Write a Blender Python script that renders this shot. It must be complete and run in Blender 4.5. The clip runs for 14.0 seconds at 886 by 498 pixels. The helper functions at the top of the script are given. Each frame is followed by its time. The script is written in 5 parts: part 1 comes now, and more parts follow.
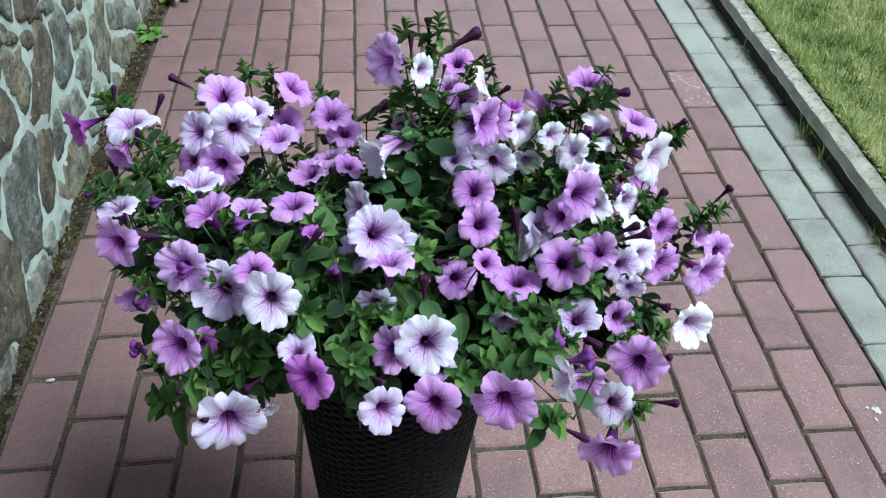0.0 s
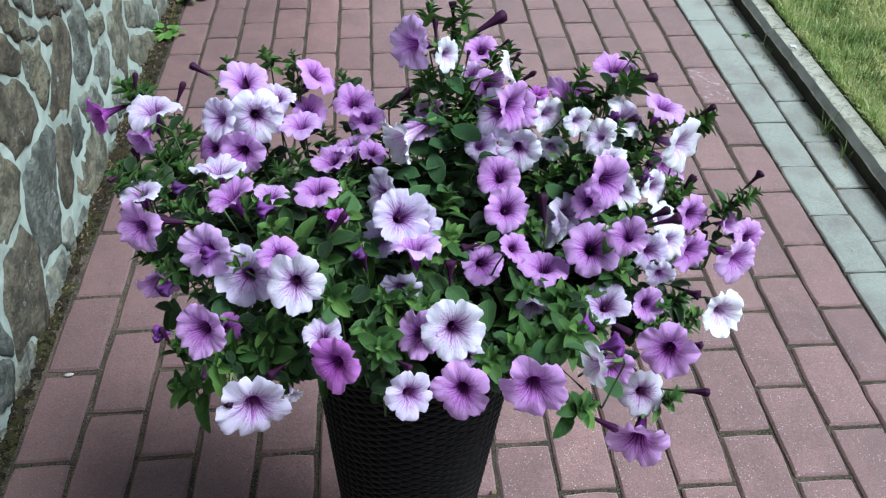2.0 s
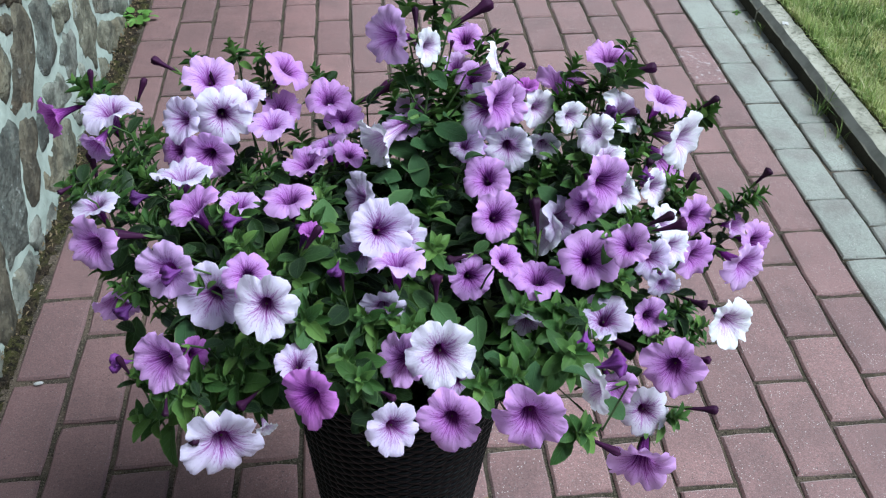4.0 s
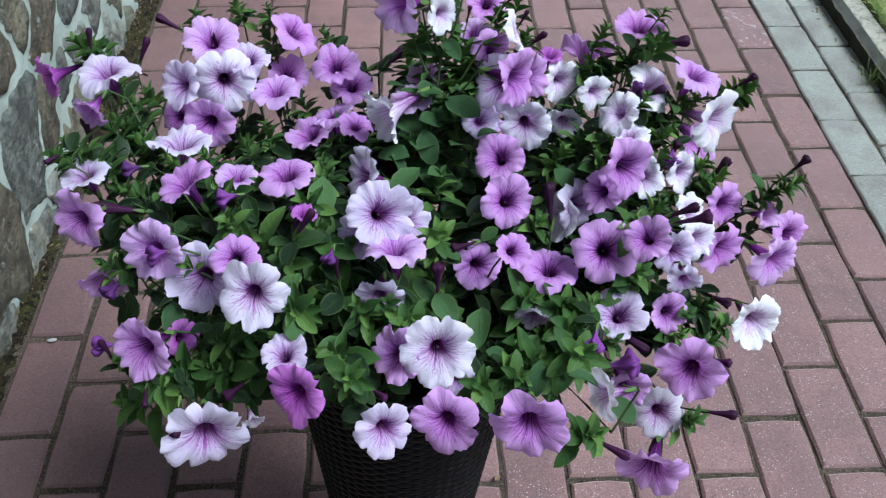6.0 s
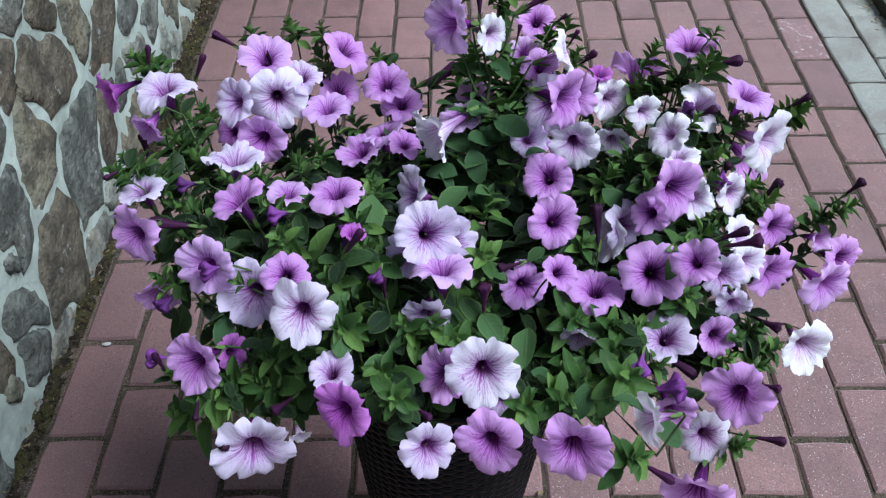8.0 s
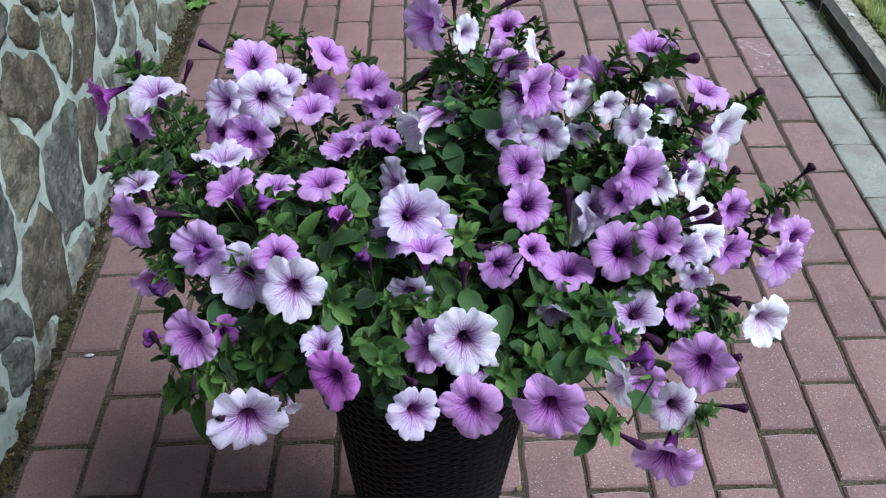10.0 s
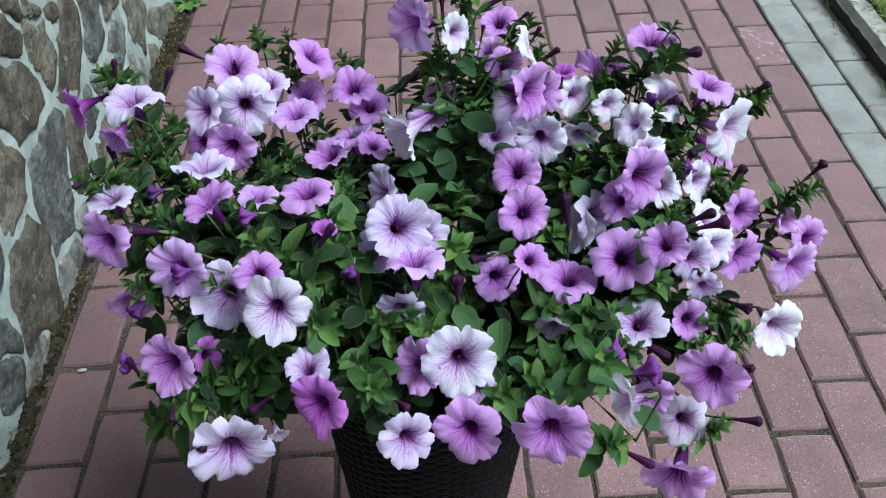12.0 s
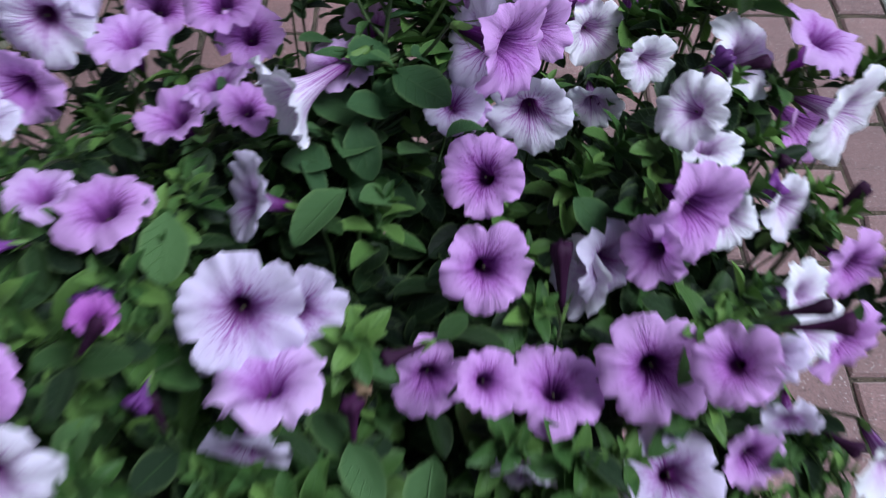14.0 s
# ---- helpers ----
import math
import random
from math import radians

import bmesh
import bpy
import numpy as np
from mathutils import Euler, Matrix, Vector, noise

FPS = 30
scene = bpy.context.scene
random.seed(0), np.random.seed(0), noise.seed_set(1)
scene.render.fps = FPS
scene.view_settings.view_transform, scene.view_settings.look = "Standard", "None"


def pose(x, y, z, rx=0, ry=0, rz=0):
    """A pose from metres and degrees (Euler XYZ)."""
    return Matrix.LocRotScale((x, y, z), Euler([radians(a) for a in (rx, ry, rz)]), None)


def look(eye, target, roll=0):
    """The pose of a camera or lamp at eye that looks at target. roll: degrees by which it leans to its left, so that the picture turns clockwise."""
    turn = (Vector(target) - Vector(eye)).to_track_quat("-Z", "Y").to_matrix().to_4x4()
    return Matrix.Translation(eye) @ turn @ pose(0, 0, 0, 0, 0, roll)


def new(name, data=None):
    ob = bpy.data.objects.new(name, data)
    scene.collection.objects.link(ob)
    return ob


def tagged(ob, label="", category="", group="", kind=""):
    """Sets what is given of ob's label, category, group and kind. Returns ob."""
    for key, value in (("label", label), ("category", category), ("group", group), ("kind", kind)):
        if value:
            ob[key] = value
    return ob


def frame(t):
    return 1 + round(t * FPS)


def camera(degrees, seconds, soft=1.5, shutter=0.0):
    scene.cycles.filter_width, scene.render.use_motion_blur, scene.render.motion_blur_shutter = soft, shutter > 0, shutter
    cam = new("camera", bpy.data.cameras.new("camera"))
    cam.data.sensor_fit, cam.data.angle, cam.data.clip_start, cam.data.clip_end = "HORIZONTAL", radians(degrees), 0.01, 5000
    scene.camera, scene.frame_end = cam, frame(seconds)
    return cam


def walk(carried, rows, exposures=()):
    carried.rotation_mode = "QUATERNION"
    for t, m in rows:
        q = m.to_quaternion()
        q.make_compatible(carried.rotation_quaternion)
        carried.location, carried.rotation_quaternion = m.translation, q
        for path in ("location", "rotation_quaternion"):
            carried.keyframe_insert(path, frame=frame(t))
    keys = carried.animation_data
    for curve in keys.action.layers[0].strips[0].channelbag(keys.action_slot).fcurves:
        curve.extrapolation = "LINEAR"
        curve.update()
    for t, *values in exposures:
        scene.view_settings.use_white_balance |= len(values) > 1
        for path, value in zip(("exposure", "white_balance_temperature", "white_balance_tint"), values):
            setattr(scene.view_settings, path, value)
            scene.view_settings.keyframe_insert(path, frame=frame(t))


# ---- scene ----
cam = camera(55.0, 14.0, soft=1.2, shutter=0.5)
PATH = [
    (0, (-0.942, -0.996, 1.223), (-0.801, 0.523, -0.071), 1.2),
    (0.5, (-0.949, -0.992, 1.213), (-0.809, 0.523, -0.084), 1.6),
    (1, (-0.957, -0.991, 1.204), (-0.83, 0.521, -0.1), 1.7),
    (1.5, (-0.962, -0.99, 1.201), (-0.85, 0.53, -0.094), 1.3),
    (2, (-0.955, -0.997, 1.2), (-0.843, 0.53, -0.086), 0.5),
    (2.5, (-0.952, -0.994, 1.191), (-0.822, 0.53, -0.098), 0.2),
    (3, (-0.957, -0.972, 1.178), (-0.803, 0.543, -0.118), 0.6),
    (5.5, (-0.922, -0.881, 1.18), (-0.832, 0.56, -0.205), -0.3),
    (6, (-0.918, -0.87, 1.167), (-0.863, 0.55, -0.24), 0.0),
    (6.5, (-0.918, -0.848, 1.165), (-0.921, 0.554, -0.262), -0.4),
    (7, (-0.911, -0.838, 1.174), (-0.967, 0.564, -0.251), -1.6),
    (7.5, (-0.911, -0.842, 1.177), (-0.983, 0.574, -0.233), -2.4),
    (8, (-0.918, -0.865, 1.179), (-0.972, 0.565, -0.218), -2.2),
    (8.5, (-0.925, -0.891, 1.176), (-0.956, 0.555, -0.206), -1.6),
    (9, (-0.924, -0.929, 1.186), (-0.926, 0.543, -0.167), -0.8),
    (11.5, (-0.927, -0.902, 1.164), (-0.908, 0.579, -0.18), -2.2),
    (12, (-0.914, -0.887, 1.162), (-0.914, 0.585, -0.192), -3.0),
    (12.5, (-0.91, -0.866, 1.153), (-0.915, 0.581, -0.228), -2.4),
    (13, (-0.887, -0.793, 1.131), (-0.893, 0.591, -0.312), -1.0),
    (13.5, (-0.879, -0.731, 1.102), (-0.886, 0.576, -0.412), 0.3),
    (14, (-0.866, -0.572, 1.016), (-0.853, 0.656, -0.562), 0.8),
]
EXPOSURES = [(0.0, 0.26, 5280, -3), (3.2, 0.25, 5290, 0), (5.5, 0.08, 5320, 1), (7.0, 0.05, 5300, 5), (9.0, 0.06, 5340, 6), (11.5, 0.06, 5310, 2), (12.5, 0.06, 5290, 4), (14.0, -0.16, 5290, 8)]
walk(cam, [(t, look(eye, target, roll)) for t, eye, target, roll in PATH], EXPOSURES)

# ---- sky and sun: a bright, thinly clouded day in the shade of a house ----
SUN_ELEVATION, SUN_AZIMUTH = 56.0, 105.0  # azimuth clockwise from +y
world = bpy.data.worlds.new("sky")
scene.world = world
world.use_nodes = True
sky = world.node_tree.nodes.new("ShaderNodeTexSky")
sky.sky_type = "NISHITA"
sky.sun_disc = False
sky.sun_elevation, sky.sun_rotation = radians(SUN_ELEVATION), radians(SUN_AZIMUTH)
sky.dust_density, sky.ozone_density = 4.0, 1.0
background = world.node_tree.nodes["Background"]
background.inputs["Strength"].default_value = 0.060
world.node_tree.links.new(sky.outputs["Color"], background.inputs["Color"])
lamp = bpy.data.lights.new("sun", "SUN")
lamp.energy, lamp.angle, lamp.color = 4.95, radians(30), (1.0, 0.97, 0.93)
sun = new("sun", lamp)
sun_way = Vector((math.sin(radians(SUN_AZIMUTH)) * math.cos(radians(SUN_ELEVATION)),
                  math.cos(radians(SUN_AZIMUTH)) * math.cos(radians(SUN_ELEVATION)), math.sin(radians(SUN_ELEVATION))))
sun.matrix_world = look(sun_way * 30, (0, 0, 0))


# ---- materials ----
class Nodes:
    """A short way to write node trees."""

    def __init__(self, name):
        self.mat = bpy.data.materials.new(name)
        self.mat.use_nodes = True
        self.tree = self.mat.node_tree
        self.out = self.tree.nodes["Material Output"]
        self.bsdf = self.tree.nodes["Principled BSDF"]

    def put(self, socket, value):
        if isinstance(value, bpy.types.NodeSocket):
            self.tree.links.new(value, socket)
        elif isinstance(value, tuple) and len(value) == 3 and socket.type == "RGBA":
            socket.default_value = (*value, 1)
        else:
            socket.default_value = value

    def node(self, kind, **inputs):
        n = self.tree.nodes.new("ShaderNode" + kind)
        for key, value in inputs.items():
            self.put(n.inputs[key.replace("_", " ")], value)
        return n

    def math(self, op, a, b=0.0, c=0.0):
        n = self.tree.nodes.new("ShaderNodeMath")
        n.operation = op
        for s, v in zip(n.inputs, (a, b, c)):
            self.put(s, v)
        return n.outputs[0]

    def mix(self, f, a, b, blend="MIX"):
        n = self.tree.nodes.new("ShaderNodeMix")
        n.data_type, n.blend_type = "RGBA", blend
        self.put(n.inputs[0], f)
        self.put(n.inputs[6], a)
        self.put(n.inputs[7], b)
        return n.outputs[2]

    def ramp(self, f, lo, hi, smooth=True):
        n = self.tree.nodes.new("ShaderNodeMapRange")
        n.interpolation_type = "SMOOTHSTEP" if smooth else "LINEAR"
        self.put(n.inputs["Value"], f)
        self.put(n.inputs["From Min"], lo)
        self.put(n.inputs["From Max"], hi)
        return n.outputs["Result"]

    def coords(self, kind="Object", random_shift=False):
        n = self.tree.nodes.new("ShaderNodeTexCoord").outputs[kind]
        if random_shift:
            info = self.tree.nodes.new("ShaderNodeObjectInfo").outputs["Random"]
            add = self.tree.nodes.new("ShaderNodeVectorMath")
            add.operation = "ADD"
            self.put(add.inputs[0], n)
            com = self.node("CombineXYZ", X=self.math("MULTIPLY", info, 37.0), Y=self.math("MULTIPLY", info, 91.0), Z=info)
            self.put(add.inputs[1], com.outputs[0])
            return add.outputs[0]
        return n

    def noise(self, vector, scale, detail=4.0, rough=0.55):
        n = self.node("TexNoise", Vector=vector, Scale=scale, Detail=detail, Roughness=rough)
        return n.outputs["Fac"]

    def cells(self, vector, scale):
        return self.node("TexVoronoi", Vector=vector, Scale=scale).outputs["Distance"]

    def random(self):
        return self.tree.nodes.new("ShaderNodeObjectInfo").outputs["Random"]

    def island(self):
        return self.tree.nodes.new("ShaderNodeNewGeometry").outputs["Random Per Island"]

    def done(self, colour, rough=0.8, bump=None, strength=0.3, distance=0.002, specular=0.4):
        self.put(self.bsdf.inputs["Base Color"], colour)
        self.put(self.bsdf.inputs["Roughness"], rough)
        self.put(self.bsdf.inputs["Specular IOR Level"], specular)
        if bump is not None:
            b = self.node("Bump", Strength=strength, Distance=distance, Height=bump)
            self.put(self.bsdf.inputs["Normal"], b.outputs[0])
        return self.mat

    def translucent(self, colour, share):
        t = self.node("BsdfTranslucent", Color=colour)
        m = self.tree.nodes.new("ShaderNodeMixShader")
        m.inputs[0].default_value = share
        self.tree.links.new(self.bsdf.outputs[0], m.inputs[1])
        self.tree.links.new(t.outputs[0], m.inputs[2])
        self.tree.links.new(m.outputs[0], self.out.inputs["Surface"])
        return self.mat


def paver_material(name, low, high, specks, joined=False, extra=None):
    n = Nodes(name)
    pick = n.island() if joined else n.random()
    v = n.coords("Object", not joined)
    base = n.mix(pick, low, high)
    patch = n.noise(v, 9, 5, 0.6)
    base = n.mix(n.ramp(patch, 0.35, 0.75), base, n.mix(0.5, base, (0.125, 0.075, 0.069)))
    grain = n.noise(v, 420, 3, 0.7)
    base = n.mix(n.ramp(grain, 0.3, 0.75), n.mix(0.66, base, (0.05, 0.032, 0.032)), base)
    speck = n.math("LESS_THAN", n.cells(v, 190), 0.17)
    some = n.ramp(n.noise(v, 30, 3), 0.40, 0.58)
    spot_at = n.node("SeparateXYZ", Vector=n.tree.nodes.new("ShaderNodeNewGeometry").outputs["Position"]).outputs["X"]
    sand_and_sheen = n.math("ADD", 0.15, n.math("MULTIPLY", n.ramp(spot_at, -1.3, -0.75), 0.85))  # trodden sand, less of it towards the wall; the sheen fades with it
    wallward = n.ramp(n.math("ADD", spot_at, n.math("MULTIPLY", n.noise(v, 14, 4, 0.6), 0.5)), -0.80, -1.20)  # noise-edged mask: darker brown towards the wall
    base = n.mix(n.math("MULTIPLY", wallward, 0.42), base, (0.105, 0.068, 0.066))
    base = n.mix(n.math("MULTIPLY", n.math("MULTIPLY", n.math("MULTIPLY", speck, some), sand_and_sheen), specks), base, (0.6, 0.56, 0.53))
    if extra == "speckled":
        spot = n.ramp(n.noise(v, 85, 3, 0.5), 0.58, 0.68)
        base = n.mix(n.math("MULTIPLY", spot, 0.5), base, (0.7, 0.66, 0.64))
    if extra == "stained":
        o = n.coords("Object")
        d = n.node("VectorMath")
        d.operation = "LENGTH"
        sc = n.node("VectorMath")
        sc.operation = "MULTIPLY"
        n.put(sc.inputs[0], o)
        sc.inputs[1].default_value = (1.0, 0.8, 0.0)
        n.put(d.inputs[0], sc.outputs[0])
        edge = n.math("ADD", d.outputs["Value"], n.math("MULTIPLY", n.noise(v, 60, 3), 0.02))
        base = n.mix(n.math("MULTIPLY", n.ramp(edge, 0.042, 0.034), 0.55), base, (0.16, 0.035, 0.03))
    pits = n.ramp(n.noise(v, 190, 4, 0.75), 0.42, 0.32)
    base = n.mix(n.math("MULTIPLY", pits, 0.8), base, (0.05, 0.03, 0.028))
    pale = n.ramp(n.noise(v, 260, 3, 0.7), 0.62, 0.74)
    base = n.mix(n.math("MULTIPLY", pale, 0.55), base, n.mix(0.5, base, (0.62, 0.56, 0.52)))
    h = n.math("SUBTRACT", n.math("ADD", grain, n.math("MULTIPLY", n.noise(v, 60, 4), 1.2)), n.math("MULTIPLY", pits, 0.8))
    n.put(n.bsdf.inputs["Sheen Weight"], n.math("MULTIPLY", n.math("SUBTRACT", sand_and_sheen, 0.15), 0.52))  # sheen put in for sky glare on far paving, dimmed towards the wall
    n.bsdf.inputs["Sheen Tint"].default_value = (1.0, 0.88, 0.84, 1.0)
    n.bsdf.inputs["Sheen Roughness"].default_value = 0.5
    return n.done(base, n.math("ADD", 0.52, n.math("MULTIPLY", patch, 0.25)), h, 0.6, 0.0014, 0.5)


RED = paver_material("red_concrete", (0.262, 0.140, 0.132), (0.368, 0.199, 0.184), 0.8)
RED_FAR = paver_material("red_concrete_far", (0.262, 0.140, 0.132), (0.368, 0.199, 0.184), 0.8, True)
RED_SPECKLED = paver_material("red_concrete_speckled", (0.335, 0.182, 0.176), (0.36, 0.197, 0.192), 0.5, False, "speckled")
RED_STAINED = paver_material("red_concrete_stained", (0.335, 0.182, 0.176), (0.36, 0.197, 0.192), 0.5, False, "stained")
GREY = paver_material("grey_concrete", (0.36, 0.389, 0.33), (0.45, 0.482, 0.41), 0.8)
GREY_FAR = paver_material("grey_concrete_far", (0.36, 0.389, 0.33), (0.45, 0.482, 0.41), 0.8, True)


def joint_material():
    n = Nodes("mossy_joint_sand")
    v = n.coords()
    a = n.noise(v, 30, 5, 0.65)
    b = n.noise(v, 300, 3, 0.7)
    c = n.mix(n.ramp(a, 0.4, 0.65), (0.056, 0.044, 0.034), (0.040, 0.037, 0.021))
    c = n.mix(n.ramp(n.noise(v, 9, 3), 0.45, 0.65), c, n.mix(0.6, c, (0.13, 0.095, 0.07)))
    c = n.mix(n.ramp(b, 0.5, 0.72), c, (0.21, 0.17, 0.13))
    c = n.mix(n.ramp(n.noise(v, 210, 3, 0.7), 0.46, 0.34), c, (0.018, 0.014, 0.010))
    return n.done(c, 0.95, b, 0.9, 0.004, 0.2)


def soil_material():
    n = Nodes("mossy_soil")
    v = n.coords()
    a, b = n.noise(v, 18, 5, 0.65), n.noise(v, 220, 4, 0.7)
    m = n.noise(v, 75, 4, 0.7)
    c = n.mix(n.ramp(a, 0.4, 0.62), (0.045, 0.031, 0.020), (0.060, 0.058, 0.016))
    c = n.mix(n.ramp(m, 0.55, 0.38), c, (0.012, 0.009, 0.006))
    c = n.mix(n.ramp(b, 0.54, 0.72), c, (0.17, 0.13, 0.075))
    return n.done(c, 0.95, n.math("ADD", b, m), 1.0, 0.012, 0.2)


def stone_material(name, low, high, rust):
    n = Nodes(name)
    v = n.coords("Object", True)
    a, b, c = n.noise(v, 14, 6, 0.65), n.noise(v, 70, 5, 0.7), n.noise(v, 5, 3, 0.5)
    col = n.mix(n.ramp(a, 0.3, 0.7), low, high)
    col = n.mix(n.math("MULTIPLY", n.ramp(c, 0.5, 0.7), 0.5), col, rust)
    col = n.mix(n.math("MULTIPLY", n.ramp(b, 0.58, 0.75), 0.3), col, (0.36, 0.37, 0.34))
    col = n.mix(n.math("MULTIPLY", n.ramp(n.noise(v, 20, 4, 0.65), 0.56, 0.4), 0.75), col, n.mix(0.75, col, (0.02, 0.019, 0.016)))
    col = n.mix(n.math("MULTIPLY", n.ramp(b, 0.45, 0.3), 0.6), col, (0.03, 0.03, 0.027))
    lichen = n.math("MULTIPLY", n.ramp(n.noise(v, 26, 4, 0.75), 0.6, 0.68), 0.55)
    col = n.mix(lichen, col, (0.42, 0.45, 0.42))
    crag = n.noise(v, 38, 5, 0.7)
    col = n.mix(n.math("MULTIPLY", n.ramp(crag, 0.50, 0.34), 0.7), col, n.mix(0.55, col, (0.035, 0.03, 0.022)))
    col = n.mix(n.math("MULTIPLY", n.ramp(crag, 0.55, 0.72), 0.5), col, n.mix(0.5, col, (0.40, 0.37, 0.29)))
    h = n.math("ADD", n.math("ADD", n.math("MULTIPLY", a, 1.5), b), crag)
    return n.done(col, 0.8, h, 0.8, 0.012, 0.25)


STONE = {
    "brown": stone_material("brown_stone", (0.088, 0.076, 0.053), (0.165, 0.146, 0.102), (0.155, 0.105, 0.058)),
    "olive": stone_material("olive_stone", (0.135, 0.131, 0.092), (0.255, 0.247, 0.178), (0.19, 0.15, 0.09)),
    "slate": stone_material("slate_stone", (0.088, 0.096, 0.083), (0.182, 0.194, 0.166), (0.15, 0.13, 0.095)),
    "grey": stone_material("grey_stone", (0.145, 0.152, 0.126), (0.27, 0.274, 0.232), (0.20, 0.17, 0.11)),
    "pale": stone_material("pale_lichened_stone", (0.17, 0.178, 0.145), (0.31, 0.318, 0.26), (0.23, 0.195, 0.13)),
}


def mortar_material():
    n = Nodes("pale_mortar")
    v = n.coords()
    a, b = n.noise(v, 11, 5, 0.6), n.noise(v, 160, 4, 0.7)
    c = n.mix(n.ramp(a, 0.35, 0.7), (0.38, 0.43, 0.375), (0.26, 0.297, 0.255))
    c = n.mix(n.ramp(n.noise(v, 35, 4, 0.7), 0.60, 0.74), c, (0.22, 0.24, 0.21))
    h = n.math("ADD", b, n.math("MULTIPLY", n.noise(v, 40, 4), 2.0))
    return n.done(c, 0.9, h, 0.35, 0.005, 0.2)


def kerb_material():
    n = Nodes("weathered_kerb_concrete")
    v = n.coords("Object", True)
    a, b = n.noise(v, 9, 6, 0.65), n.noise(v, 260, 3, 0.7)
    c = n.mix(n.ramp(a, 0.35, 0.7), (0.42, 0.40, 0.33), (0.27, 0.26, 0.205))
    c = n.mix(n.math("MULTIPLY", n.ramp(n.noise(v, 55, 5, 0.75), 0.46, 0.66), 0.7), c, (0.10, 0.095, 0.07))
    c = n.mix(n.ramp(b, 0.6, 0.85), c, (0.5, 0.49, 0.45))
    return n.done(c, 0.9, n.math("ADD", b, n.math("MULTIPLY", a, 2.0)), 0.6, 0.003, 0.25)


def chamfer_kerb_material():
    """The kerb's chamfer: smoother concrete, a darker grey than the top."""
    n = Nodes("darker_chamfer_concrete")
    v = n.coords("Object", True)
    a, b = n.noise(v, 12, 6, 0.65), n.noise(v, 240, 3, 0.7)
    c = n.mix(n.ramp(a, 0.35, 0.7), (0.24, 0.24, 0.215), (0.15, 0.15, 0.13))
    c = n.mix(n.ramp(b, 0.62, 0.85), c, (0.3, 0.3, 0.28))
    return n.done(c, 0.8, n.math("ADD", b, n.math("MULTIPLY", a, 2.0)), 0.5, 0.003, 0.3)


def algae_shade_kerb_material():
    """The kerb's upright face: algae dirt, with the face's shade put into the near-black colour."""
    n = Nodes("algae_and_shade_concrete")
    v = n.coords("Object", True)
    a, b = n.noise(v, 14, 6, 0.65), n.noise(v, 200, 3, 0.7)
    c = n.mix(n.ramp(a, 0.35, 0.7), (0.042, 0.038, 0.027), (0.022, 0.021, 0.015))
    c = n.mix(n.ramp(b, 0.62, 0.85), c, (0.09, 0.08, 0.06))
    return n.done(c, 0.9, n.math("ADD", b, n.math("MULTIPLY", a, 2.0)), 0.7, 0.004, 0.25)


def lawn_soil_material():
    n = Nodes("lawn_thatch")
    v = n.coords()
    a, b = n.noise(v, 3, 5, 0.6), n.noise(v, 90, 4, 0.7)
    c = n.mix(n.ramp(a, 0.4, 0.65), (0.11, 0.13, 0.04), (0.28, 0.25, 0.13))
    c = n.mix(n.ramp(b, 0.40, 0.65), c, (0.035, 0.042, 0.012))
    return n.done(c, 0.95, b, 0.8, 0.01, 0.2)


def tuft_material():
    n = Nodes("thin_kerb_grass")
    c = n.mix(n.island(), (0.08, 0.15, 0.03), (0.24, 0.30, 0.09))
    n.done(c, 0.6, specular=0.25)
    return n.translucent(c, 0.2)


def blade_material():
    n = Nodes("grass_blades")
    r = n.island()
    place = n.coords()
    thin_ = n.ramp(n.noise(place, 7, 4, 0.6), 0.42, 0.62)
    lush = n.mix(n.ramp(r, 0.0, 0.75, False), (0.16, 0.25, 0.055), (0.41, 0.49, 0.16))
    dry = n.mix(n.ramp(r, 0.0, 0.75, False), (0.33, 0.38, 0.11), (0.62, 0.62, 0.28))
    c = n.mix(thin_, lush, dry)
    c = n.mix(n.math("GREATER_THAN", r, 0.88), c, (0.60, 0.57, 0.32))
    n.done(c, 0.55, specular=0.3)
    return n.translucent(c, 0.3)


